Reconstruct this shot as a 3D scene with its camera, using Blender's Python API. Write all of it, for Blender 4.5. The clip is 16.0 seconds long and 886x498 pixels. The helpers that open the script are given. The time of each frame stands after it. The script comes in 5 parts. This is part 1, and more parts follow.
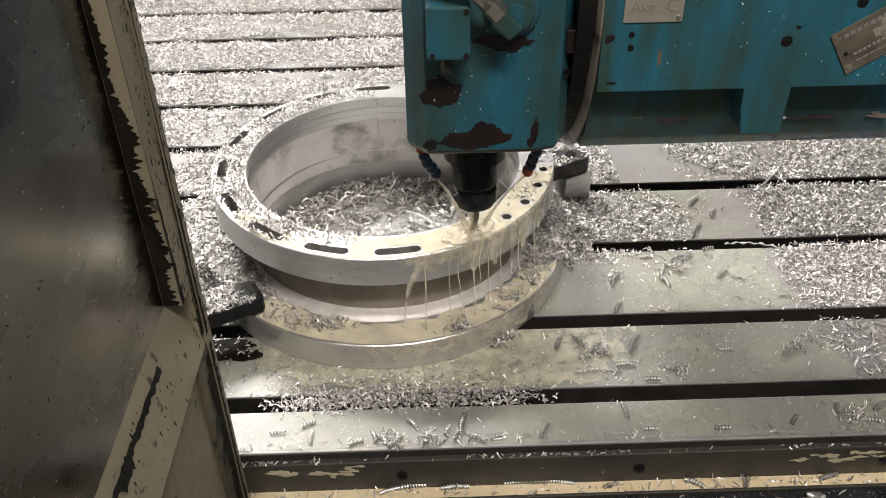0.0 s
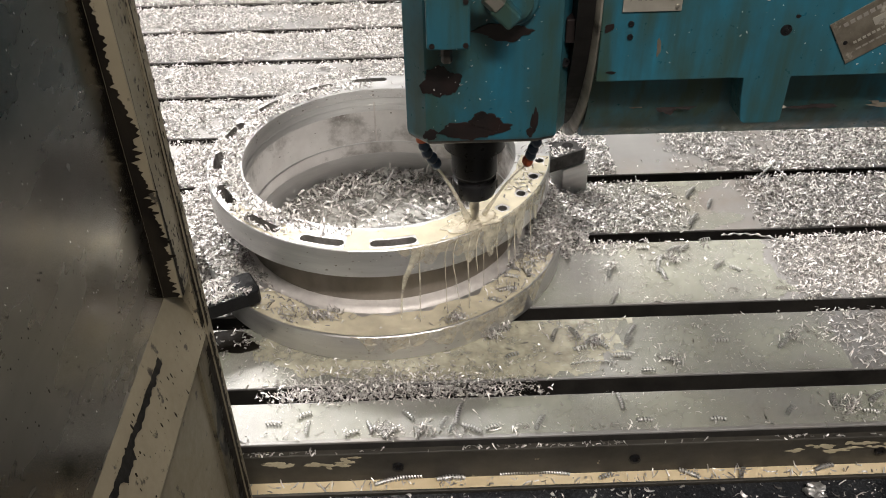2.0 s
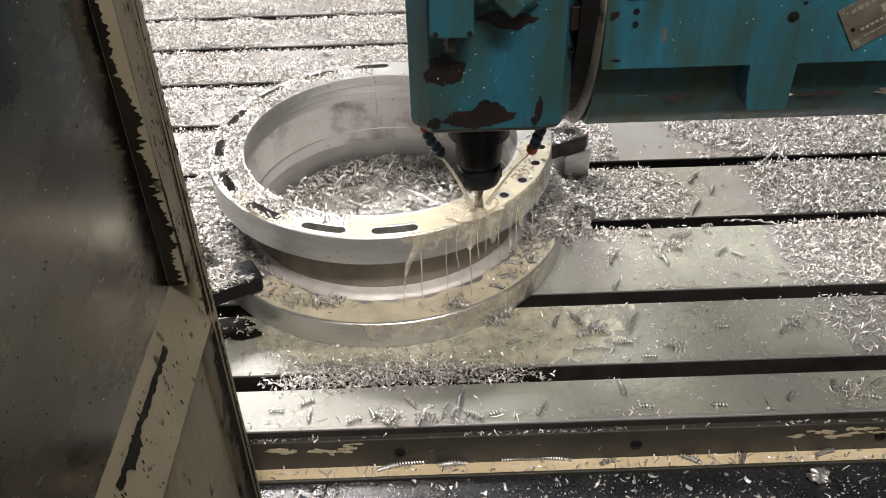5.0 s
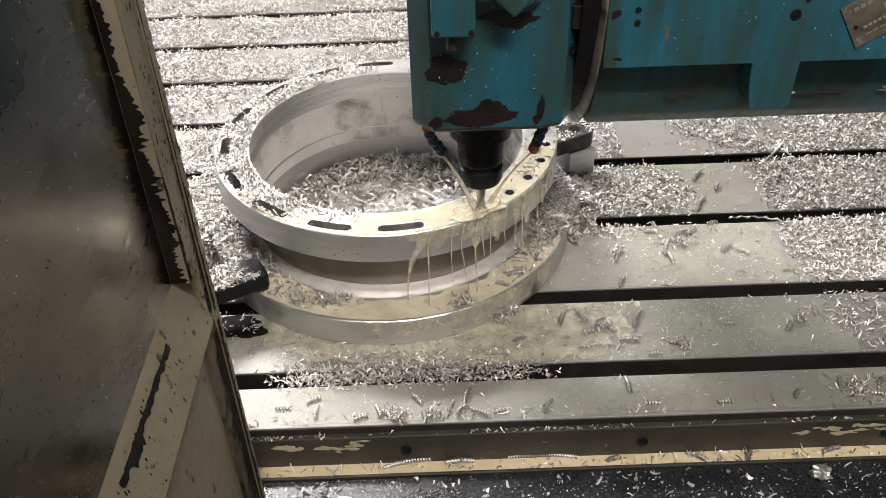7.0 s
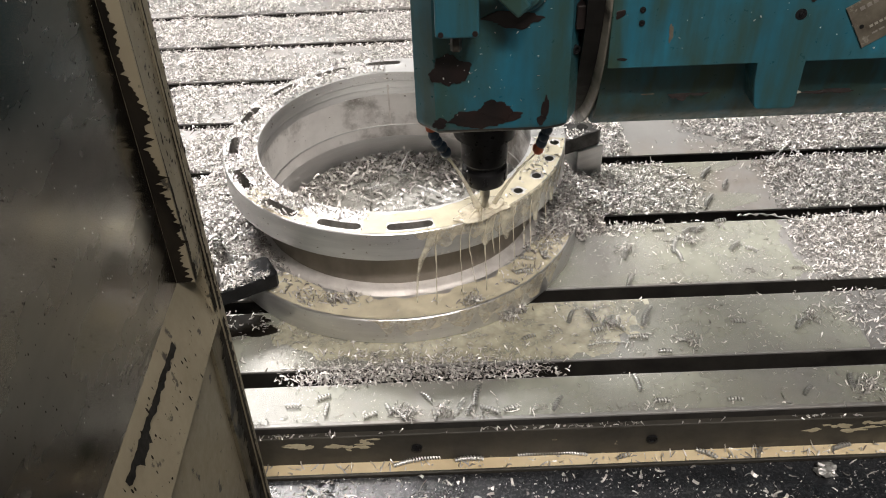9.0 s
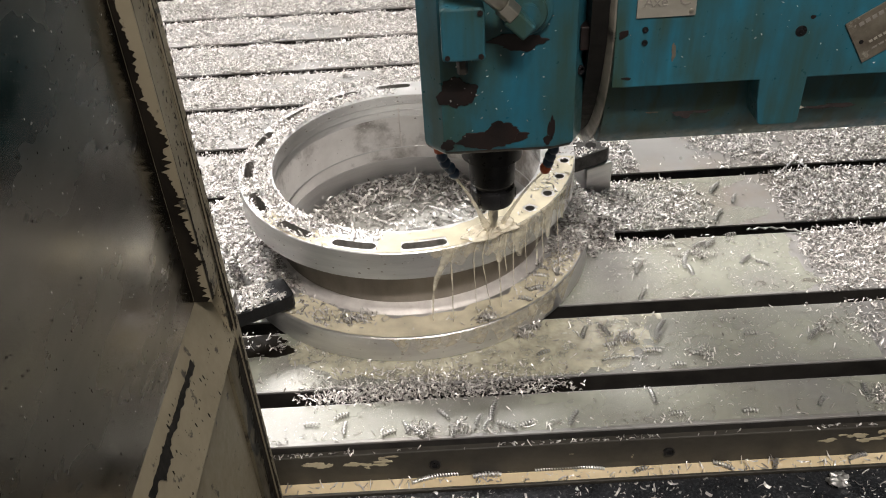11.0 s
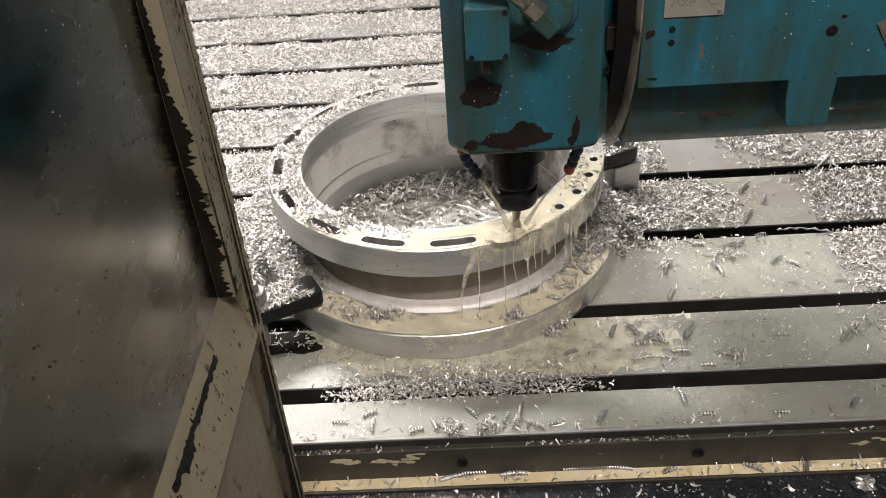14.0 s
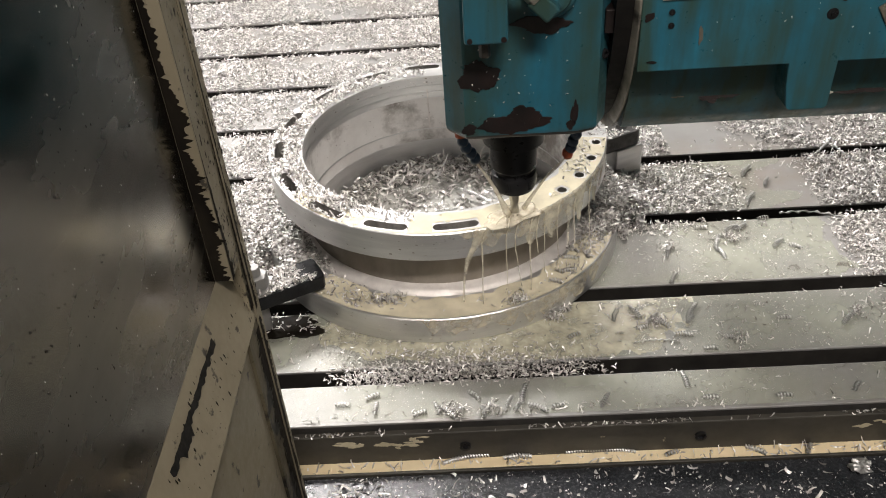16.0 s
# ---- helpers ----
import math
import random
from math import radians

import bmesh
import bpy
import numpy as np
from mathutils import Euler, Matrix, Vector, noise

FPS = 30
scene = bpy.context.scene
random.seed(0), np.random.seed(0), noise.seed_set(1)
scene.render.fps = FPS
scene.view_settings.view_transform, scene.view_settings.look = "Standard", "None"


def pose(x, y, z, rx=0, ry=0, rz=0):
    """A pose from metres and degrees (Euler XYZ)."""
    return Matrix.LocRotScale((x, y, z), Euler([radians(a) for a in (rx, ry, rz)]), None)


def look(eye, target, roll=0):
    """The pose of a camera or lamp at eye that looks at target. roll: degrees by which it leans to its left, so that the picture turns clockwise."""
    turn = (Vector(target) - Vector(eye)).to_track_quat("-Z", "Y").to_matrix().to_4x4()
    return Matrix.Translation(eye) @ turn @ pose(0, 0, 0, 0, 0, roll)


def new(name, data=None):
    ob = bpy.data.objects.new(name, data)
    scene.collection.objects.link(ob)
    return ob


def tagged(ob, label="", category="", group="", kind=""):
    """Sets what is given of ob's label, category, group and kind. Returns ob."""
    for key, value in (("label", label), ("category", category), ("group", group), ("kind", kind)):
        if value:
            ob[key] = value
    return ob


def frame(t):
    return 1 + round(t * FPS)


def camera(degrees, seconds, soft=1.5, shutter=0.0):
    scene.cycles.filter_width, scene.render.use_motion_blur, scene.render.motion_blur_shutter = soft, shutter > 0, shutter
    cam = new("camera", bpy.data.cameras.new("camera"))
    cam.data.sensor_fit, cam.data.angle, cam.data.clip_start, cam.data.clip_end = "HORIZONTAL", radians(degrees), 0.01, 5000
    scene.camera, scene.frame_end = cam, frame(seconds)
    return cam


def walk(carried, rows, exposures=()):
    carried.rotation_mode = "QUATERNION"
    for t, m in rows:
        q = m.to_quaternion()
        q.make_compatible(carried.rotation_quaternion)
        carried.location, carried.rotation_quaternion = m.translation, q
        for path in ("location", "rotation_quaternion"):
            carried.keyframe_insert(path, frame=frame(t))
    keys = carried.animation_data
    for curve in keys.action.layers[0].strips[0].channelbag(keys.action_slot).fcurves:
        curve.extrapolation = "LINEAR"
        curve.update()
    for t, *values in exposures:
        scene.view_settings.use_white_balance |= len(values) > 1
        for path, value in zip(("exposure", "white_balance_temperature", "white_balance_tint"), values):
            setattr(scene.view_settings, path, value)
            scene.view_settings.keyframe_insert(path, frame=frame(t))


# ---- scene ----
cam = camera(54.44, 16.0, soft=1.0)

# seconds, eye x y z, heading (to +x of +y), downward tilt, roll
CAM_ROWS = [
    (0.0, -0.0014, 0.0007, 0.7386, 0.98, 36.20, -1.07),
    (0.5, -0.0007, -0.0002, 0.7390, 0.83, 36.26, -1.11),
    (1.0, -0.0001, 0.0009, 0.7384, 0.78, 36.48, -1.17),
    (1.5, -0.0009, 0.0011, 0.7379, 0.91, 36.65, -1.15),
    (2.0, -0.0002, 0.0003, 0.7383, 0.85, 36.74, -1.26),
    (2.5, -0.0002, 0.0005, 0.7380, 0.75, 36.83, -1.32),
    (3.0, 0.0002, 0.0001, 0.7387, 0.66, 36.98, -1.43),
    (3.5, -0.0004, -0.0003, 0.7385, 0.58, 37.13, -1.53),
    (4.0, -0.0002, 0.0002, 0.7391, 0.56, 37.35, -1.55),
    (6.5, -0.0004, 0.0007, 0.7400, 0.32, 37.84, -1.77),
    (7.0, 0.0000, 0.0000, 0.7405, 0.30, 37.85, -1.84),
    (7.5, 0.0005, -0.0009, 0.7409, 0.20, 37.83, -2.00),
    (8.0, 0.0009, -0.0007, 0.7405, 0.11, 37.88, -2.09),
    (8.5, -0.0002, -0.0016, 0.7407, 0.08, 37.87, -2.14),
    (9.0, 0.0001, -0.0018, 0.7407, -0.07, 37.88, -2.25),
    (11.5, -0.0033, -0.0182, 0.7452, -1.24, 35.96, -4.36),
    (12.0, -0.0035, -0.0166, 0.7441, -2.10, 35.84, -5.14),
    (12.5, -0.0026, -0.0163, 0.7449, -2.28, 35.87, -5.50),
    (13.0, -0.0038, -0.0163, 0.7434, -2.33, 36.12, -5.13),
    (13.5, -0.0040, -0.0171, 0.7418, -2.38, 36.15, -4.52),
    (14.0, -0.0048, -0.0172, 0.7420, -2.28, 36.19, -4.20),
    (14.5, -0.0044, -0.0174, 0.7412, -2.29, 36.35, -4.25),
    (15.0, -0.0051, -0.0170, 0.7417, -2.25, 36.70, -4.24),
    (15.5, -0.0054, -0.0166, 0.7405, -2.22, 36.97, -4.24),
    (16.0, -0.0051, -0.0155, 0.7406, -2.18, 37.27, -4.22),
]


def aim(x, y, z, yaw, tilt, roll):
    a, b = radians(yaw), radians(tilt)
    way = Vector((math.sin(a) * math.cos(b), math.cos(a) * math.cos(b), -math.sin(b)))
    eye = Vector((x, y, z))
    return look(eye, eye + way, roll)


EXPOSURES = [(0.0, 0.05), (16.0, 0.05)]
walk(cam, [(t, aim(*r)) for t, *r in CAM_ROWS], EXPOSURES)

# table feed along x and head feed along y, in metres from the pose at 7 s
TABLE_ROWS = [(0.0, 0.0039), (1.0, 0.0010), (2.0, -0.0018), (3.0, -0.0044), (3.6, -0.0058), (4.2, -0.0056), (6.5, -0.0015), (7.0, 0.0),
              (8.0, 0.0029), (9.0, 0.0057), (11.5, 0.0118), (12.5, 0.0146), (13.5, 0.0173), (14.5, 0.0201), (15.5, 0.0230), (16.0, 0.0243)]
HEAD_ROWS = [(0.0, 0.0038), (1.0, 0.0053), (2.0, 0.0066), (3.0, 0.0088), (3.5, 0.0093), (4.0, 0.0068), (6.5, 0.0010), (7.0, 0.0),
             (8.0, -0.0025), (9.0, -0.0047), (11.5, -0.0094), (12.5, -0.0114), (13.5, -0.0129), (14.5, -0.0146), (15.5, -0.0157), (16.0, -0.0162)]

# ---- light ----
world = bpy.data.worlds.new("workshop_air")
scene.world = world
world.use_nodes = True
world.node_tree.nodes["Background"].inputs["Color"].default_value = (0.80, 0.88, 1.0, 1)
world.node_tree.nodes["Background"].inputs["Strength"].default_value = 0.05


def area_lamp(name, eye, target, sx, sy, power, color):
    data = bpy.data.lights.new(name, "AREA")
    data.shape, data.size, data.size_y = "RECTANGLE", sx, sy
    data.energy, data.color = power, color
    ob = new(name, data)
    ob.matrix_world = look(eye, target)
    return ob


WORK_LAMP = (-0.95, 2.75, 2.05)
area_lamp("work_lamp_light", (-0.95, 2.74, 2.02), (-0.5, 1.5, 0.0), 0.36, 0.22, 22, (1.0, 0.94, 0.87))
# unseen lamps added to brighten table, head and bore; places and powers chosen
ADDED_CEILING_LIGHTS = [(-1.3, 2.9, 165), (1.4, 4.2, 9), (0.3, 1.9, 39), (0.45, -1.1, 97)]
for lx, ly, power in ADDED_CEILING_LIGHTS:
    area_lamp("ceiling_light_lamp", (lx, ly, 2.86), (lx, ly, 0), 1.2, 0.3, power, (1.0, 0.96, 0.945) if ly > 2 else (1.0, 0.91, 0.84))


# ---- materials ----
def nodes_of(name):
    m = bpy.data.materials.new(name)
    m.use_nodes = True
    return m, m.node_tree, m.node_tree.nodes["Principled BSDF"]


def noise_at(nt, scale, detail=4.0, rough=0.6, stretch=None, seed=0.0):
    co = nt.nodes.new("ShaderNodeTexCoord")
    mp = nt.nodes.new("ShaderNodeMapping")
    mp.inputs["Location"].default_value = (seed, seed * 0.7, seed * 1.3)
    if stretch:
        mp.inputs["Scale"].default_value = stretch
    tx = nt.nodes.new("ShaderNodeTexNoise")
    tx.inputs["Scale"].default_value, tx.inputs["Detail"].default_value, tx.inputs["Roughness"].default_value = scale, detail, rough
    nt.links.new(co.outputs["Object"], mp.inputs["Vector"])
    nt.links.new(mp.outputs["Vector"], tx.inputs["Vector"])
    return tx.outputs["Fac"]


def ramp(nt, fac, stops):
    r = nt.nodes.new("ShaderNodeValToRGB")
    els = r.color_ramp.elements
    while len(els) < len(stops):
        els.new(0.5)
    for e, (p, c) in zip(els, stops):
        e.position = p
        e.color = (*c, 1) if isinstance(c, tuple) else (c, c, c, 1)
    nt.links.new(fac, r.inputs["Fac"])
    return r.outputs["Color"]


def mix(nt, fac, a, b):
    m = nt.nodes.new("ShaderNodeMix")
    m.data_type = "RGBA"
    for key, v in ((0, fac), (6, a), (7, b)):
        if hasattr(v, "links"):
            nt.links.new(v, m.inputs[key])
        elif isinstance(v, tuple):
            m.inputs[key].default_value = (*v, 1)
        else:
            m.inputs[key].default_value = v
    return m.outputs[2]


def bump(nt, bsdf, fac, strength, dist=0.001):
    b = nt.nodes.new("ShaderNodeBump")
    b.inputs["Strength"].default_value, b.inputs["Distance"].default_value = strength, dist
    nt.links.new(fac, b.inputs["Height"])
    nt.links.new(b.outputs["Normal"], bsdf.inputs["Normal"])


def surface(name, dark, light, rough=(0.4, 0.6), metal=0.0, scale=20.0, stretch=None, bumps=0.2, bump_scale=150.0,
            stain=None, stain_at=(0.55, 0.68), stain_scale=9.0, spec=0.5):
    """A varied surface: two tones over a coarse noise, fine grain in gloss and relief, stains with a shape of their own."""
    m, nt, b = nodes_of(name)
    coarse = noise_at(nt, scale, 5.0, 0.62, stretch)
    col = ramp(nt, coarse, [(0.3, dark), (0.7, light)])
    if stain:
        s = ramp(nt, noise_at(nt, stain_scale, 7.0, 0.65, None, 3.1), [(stain_at[0], 0.0), (stain_at[1], 1.0)])
        col = mix(nt, s, col, stain)
    nt.links.new(col, b.inputs["Base Color"])
    fine = noise_at(nt, bump_scale, 4.0, 0.6, stretch, 1.7)
    nt.links.new(ramp(nt, fine, [(0.25, rough[0]), (0.75, rough[1])]), b.inputs["Roughness"])
    b.inputs["Metallic"].default_value = metal
    b.inputs["Specular IOR Level"].default_value = spec
    if bumps:
        bump(nt, b, fine, bumps)
    return m


M_STEEL = surface("ground_steel", (0.255, 0.252, 0.245), (0.335, 0.330, 0.322), (0.52, 0.66), 0.5, 5.0, None, 0.03, 12.0,
                  (0.265, 0.235, 0.205), (0.48, 0.72), 5.0)
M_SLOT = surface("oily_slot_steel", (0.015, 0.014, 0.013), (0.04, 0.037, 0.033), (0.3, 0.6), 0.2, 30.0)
M_FRONT = surface("dark_cast_face", (0.026, 0.024, 0.020), (0.060, 0.055, 0.045), (0.35, 0.6), 0.1, 14.0, None, 0.2, 120.0,
                  (0.42, 0.38, 0.27), (0.66, 0.68), 16.0)
M_ALU = surface("machined_aluminium", (0.56, 0.56, 0.56), (0.70, 0.70, 0.69), (0.30, 0.45), 0.85, 12.0, (1, 1, 8), 0.05, 90.0)
# tube colour darkened to brown to paint the shade below the upper flange
M_NECK = surface("brown_stained_tube", (0.17, 0.148, 0.125), (0.32, 0.285, 0.245), (0.45, 0.65), 0.3, 16.0, (1, 1, 0.5), 0.1, 90.0)
M_PEEL = surface("peeling_cream_paint", (0.34, 0.30, 0.20), (0.48, 0.43, 0.31), (0.45, 0.7), 0.0, 40.0, None, 0.3, 150.0)
M_ALU_IN = surface("matt_aluminium", (0.62, 0.60, 0.58), (0.80, 0.785, 0.765), (0.48, 0.66), 0.25, 16.0, None, 0.08, 90.0,
                   (0.25, 0.23, 0.21), (0.53, 0.66), 9.0)
M_WELD = surface("weld_bead", (0.58, 0.55, 0.53), (0.78, 0.75, 0.72), (0.46, 0.68), 0.60, 40.0, None, 0.5, 130.0)
# bare aluminium of the flange's slot walls, darkened to paint the shade inside
M_CUT_SHADED = surface("oily_cut_wall", (0.14, 0.135, 0.125), (0.36, 0.35, 0.33), (0.4, 0.6), 0.3, 60.0, None, 0.3, 200.0)


def chip_material():
    """Bright swarf: every sliver a little duller, darker or glossier than the next."""
    m, nt, b = nodes_of("aluminium_chip")
    geo = nt.nodes.new("ShaderNodeNewGeometry")
    each = geo.outputs["Random Per Island"]
    col = ramp(nt, each, [(0.0, (0.22, 0.205, 0.19)), (0.4, (0.56, 0.54, 0.52)), (1.0, (0.82, 0.80, 0.78))])
    nt.links.new(col, b.inputs["Base Color"])
    nt.links.new(ramp(nt, each, [(0.0, 0.60), (0.6, 0.42), (1.0, 0.55)]), b.inputs["Roughness"])
    b.inputs["Metallic"].default_value = 0.60
    return m


M_CHIP = chip_material()
M_CURL = surface("spring_chip", (0.36, 0.355, 0.345), (0.72, 0.72, 0.71), (0.40, 0.55), 0.85, 60.0, None, 0.0)


def blue_paint(name, dark, light):
    """Machine paint with green-brown runs, faint wear and small bare nicks."""
    m, nt, b = nodes_of(name)
    col = ramp(nt, noise_at(nt, 8.0, 5.0, 0.6), [(0.3, dark), (0.7, light)])
    runs = ramp(nt, noise_at(nt, 34.0, 4.0, 0.6, (1, 1, 0.10), 2.0), [(0.32, 0.0), (0.60, 1.0)])
    zone = ramp(nt, noise_at(nt, 6.0, 3.0, 0.5, None, 4.0), [(0.34, 0.25), (0.58, 1.0)])
    both = nt.nodes.new("ShaderNodeMath")
    both.operation = "MULTIPLY"
    nt.links.new(runs, both.inputs[0])
    nt.links.new(zone, both.inputs[1])
    col = mix(nt, both.outputs[0], col, (0.030, 0.058, 0.042))
    grime = ramp(nt, noise_at(nt, 16.0, 6.0, 0.65, (1, 1, 0.45), 6.0), [(0.44, 0.0), (0.66, 0.75)])
    col = mix(nt, grime, col, (0.034, 0.066, 0.048))
    nicks = ramp(nt, noise_at(nt, 55.0, 6.0, 0.7, None, 8.0), [(0.715, 0.0), (0.735, 1.0)])
    col = mix(nt, nicks, col, (0.05, 0.03, 0.025))
    nt.links.new(col, b.inputs["Base Color"])
    fine = noise_at(nt, 130.0, 4.0, 0.6, None, 1.0)
    nt.links.new(ramp(nt, fine, [(0.25, 0.24), (0.75, 0.5)]), b.inputs["Roughness"])
    b.inputs["Specular IOR Level"].default_value = 0.4
    bump(nt, b, fine, 0.10)
    return m


M_BLUE = blue_paint("blue_machine_paint", (0.014, 0.106, 0.164), (0.022, 0.168, 0.252))
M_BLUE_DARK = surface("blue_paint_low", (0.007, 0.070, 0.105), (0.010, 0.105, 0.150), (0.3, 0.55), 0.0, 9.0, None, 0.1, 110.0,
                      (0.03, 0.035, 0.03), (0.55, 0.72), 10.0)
M_RUST_DARK = surface("bare_rusted_patch", (0.006, 0.005, 0.005), (0.018, 0.009, 0.008), (0.35, 0.6), 0.1, 40.0)
M_BLACK = surface("black_oxide_steel", (0.006, 0.006, 0.007), (0.014, 0.014, 0.015), (0.24, 0.38), 0.0, 30.0, None, 0.04, 150.0, None, (0.5, 0.6), 9.0, 0.30)
M_RUBBER = surface("black_oily_gap", (0.004, 0.004, 0.004), (0.012, 0.011, 0.010), (0.4, 0.7), 0.0, 30.0, None, 0.2, 150.0, None, (0.5, 0.6), 9.0, 0.15)
M_CREAM = surface("worn_rim_metal", (0.10, 0.095, 0.08), (0.30, 0.28, 0.235), (0.35, 0.6), 0.0, 18.0, None, 0.15, 110.0,
                  (0.018, 0.016, 0.013), (0.46, 0.56), 16.0)
M_BEIGE = surface("beige_guard_paint", (0.168, 0.144, 0.096), (0.232, 0.203, 0.142), (0.4, 0.6), 0.0, 8.0, None, 0.15, 140.0,
                  (0.03, 0.025, 0.018), (0.61, 0.65), 48.0)
# grime on the guard; its black also paints the shade under the clamp
M_GRIME_SHADE = surface("oily_grime", (0.004, 0.0035, 0.003), (0.016, 0.013, 0.009), (0.5, 0.8), 0.0, 35.0, (1, 1, 0.5), 0.5, 120.0,
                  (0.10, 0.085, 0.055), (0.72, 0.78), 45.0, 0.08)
M_GRIMY = surface("grimy_beige_paint", (0.03, 0.026, 0.017), (0.13, 0.112, 0.073), (0.4, 0.7), 0.0, 18.0, (1, 1, 0.4), 0.3, 120.0,
                  (0.004, 0.0035, 0.003), (0.47, 0.56), 26.0, 0.2)
M_STAINLESS = surface("stainless_sheet", (0.105, 0.102, 0.096), (0.235, 0.228, 0.214), (0.09, 0.42), 1.0, 3.5, (1, 1, 2), 0.10, 9.0,
                      (0.20, 0.19, 0.175), (0.50, 0.75), 5.0)
M_BLUE_HOSE = surface("blue_nozzle_plastic", (0.012, 0.03, 0.06), (0.02, 0.05, 0.09), (0.3, 0.45), 0.0, 40.0)
M_ORANGE = surface("orange_nozzle_plastic", (0.32, 0.06, 0.02), (0.45, 0.10, 0.035), (0.35, 0.5), 0.0, 40.0)
M_PLATE = surface("worn_nameplate", (0.36, 0.34, 0.29), (0.50, 0.48, 0.42), (0.3, 0.5), 0.5, 25.0, None, 0.1, 120.0,
                  (0.12, 0.10, 0.08), (0.58, 0.68), 30.0)
M_PLATE_DARK = surface("dirty_nameplate", (0.10, 0.085, 0.065), (0.22, 0.20, 0.16), (0.35, 0.55), 0.4, 45.0, None, 0.1, 120.0,
                       (0.42, 0.40, 0.34), (0.56, 0.62), 30.0)
M_INK = surface("plate_ink", (0.20, 0.19, 0.17), (0.28, 0.26, 0.23), (0.5, 0.6), 0.0, 40.0)
M_BRASS = surface("nickel_fitting", (0.36, 0.34, 0.29), (0.52, 0.50, 0.44), (0.25, 0.4), 0.9, 40.0)
M_WETBLACK = surface("wet_black_sheet", (0.010, 0.011, 0.013), (0.030, 0.032, 0.036), (0.10, 0.40), 0.1, 30.0, None, 0.5, 260.0,
                     (0.16, 0.16, 0.16), (0.66, 0.70), 220.0)
M_CLAMP = surface("black_clamp_steel", (0.005, 0.005, 0.006), (0.014, 0.015, 0.017), (0.28, 0.5), 0.0, 60.0, None, 0.5, 170.0, None, (0.5, 0.6), 9.0, 0.22)
M_WORN_STEEL = surface("worn_dark_steel", (0.012, 0.012, 0.012), (0.10, 0.097, 0.092), (0.35, 0.55), 0.5, 45.0, None, 0.2, 150.0)
M_WALL = surface("workshop_wall", (0.20, 0.20, 0.19), (0.28, 0.28, 0.27), (0.6, 0.8), 0.0, 3.0)
M_FLOOR = surface("workshop_floor", (0.07, 0.07, 0.07), (0.12, 0.12, 0.115), (0.4, 0.7), 0.0, 4.0)


def coolant_material(name, color, alpha_lo, alpha_hi, scale, gloss=0.14):
    m, nt, b = nodes_of(name)
    b.inputs["Base Color"].default_value = (*color, 1)
    b.inputs["Roughness"].default_value = gloss
    b.inputs["Specular IOR Level"].default_value = 0.5
    f = noise_at(nt, scale, 4.0, 0.6)
    nt.links.new(ramp(nt, f, [(0.32, alpha_lo), (0.66, alpha_hi)]), b.inputs["Alpha"])
    bump(nt, b, noise_at(nt, scale * 2, 3.0, 0.5, None, 5.0), 0.15, 0.001)
    return m


M_MILK = coolant_material("milky_coolant", (0.75, 0.69, 0.52), 0.66, 0.96, 22.0)
M_MILK_PUDDLE = coolant_material("spread_coolant", (0.66, 0.63, 0.48), 0.15, 0.78, 30.0)
M_MILK_PALE = coolant_material("pale_coolant", (0.62, 0.62, 0.58), 0.35, 0.85, 26.0)
M_MILK_THIN = coolant_material("thin_coolant_film", (0.44, 0.46, 0.37), 0.08, 0.55, 8.0, 0.34)
M_MILK_FLOW = coolant_material("running_coolant", (0.80, 0.74, 0.60), 0.25, 0.75, 50.0)
M_DRIED = coolant_material("dried_coolant_edge", (0.15, 0.135, 0.115), 0.15, 0.75, 70.0, 0.5)


def glow(name, color, strength):
    m, nt, b = nodes_of(name)
    b.inputs["Emission Color"].default_value, b.inputs["Emission Strength"].default_value = (*color, 1), strength
    return m


M_TUBE = glow("lamp_diffuser", (1.0, 0.97, 0.92), 12.0)


# ---- mesh helpers ----
def part(name, bm, material, parent=None, label=""):
    me = bpy.data.meshes.new(name)
    bm.to_mesh(me)
    bm.free()
    me.materials.append(material)
    ob = new(name, me)
    ob.parent = parent
    if label:
        ob["label"] = label
    return ob


def empty(name, m=None):
    ob = new(name)
    ob.empty_display_size = 0.05
    if m:
        ob.matrix_basis = m
    return ob


def box(x0, x1, y0, y1, z0, z1, bevel=0.0, seg=2, bm=None):
    bm = bm or bmesh.new()
    made = bmesh.ops.create_cube(bm, size=1.0, matrix=Matrix.Translation(((x0 + x1) / 2, (y0 + y1) / 2, (z0 + z1) / 2)) @ Matrix.Diagonal((x1 - x0, y1 - y0, z1 - z0, 1)))
    if bevel:
        edges = {e for v in made["verts"] for e in v.link_edges}
        bmesh.ops.bevel(bm, geom=list(edges), offset=bevel, segments=seg, affect="EDGES", profile=0.5)
    return bm


def lathe(profile, steps=96, bm=None, m=None):
    """Spins a closed or open (radius, z) profile round z."""
    bm = bm or bmesh.new()
    rings = []
    for r, z in profile:
        if r < 1e-6:
            rings.append([bm.verts.new((0, 0, z))])
        else:
            rings.append([bm.verts.new((r * math.cos(2 * math.pi * i / steps), r * math.sin(2 * math.pi * i / steps), z)) for i in range(steps)])
    for a, b in zip(rings, rings[1:]):
        for i in range(steps):
            j = (i + 1) % steps
            if len(a) == 1 and len(b) == 1:
                continue
            if len(a) == 1:
                bm.faces.new((a[0], b[j], b[i]))
            elif len(b) == 1:
                bm.faces.new((a[i], a[j], b[0]))
            else:
                bm.faces.new((a[i], a[j], b[j], b[i]))
    if m:
        bmesh.ops.transform(bm, matrix=m, verts=[v for r in rings for v in r])
    bmesh.ops.recalc_face_normals(bm, faces=bm.faces)
    return bm


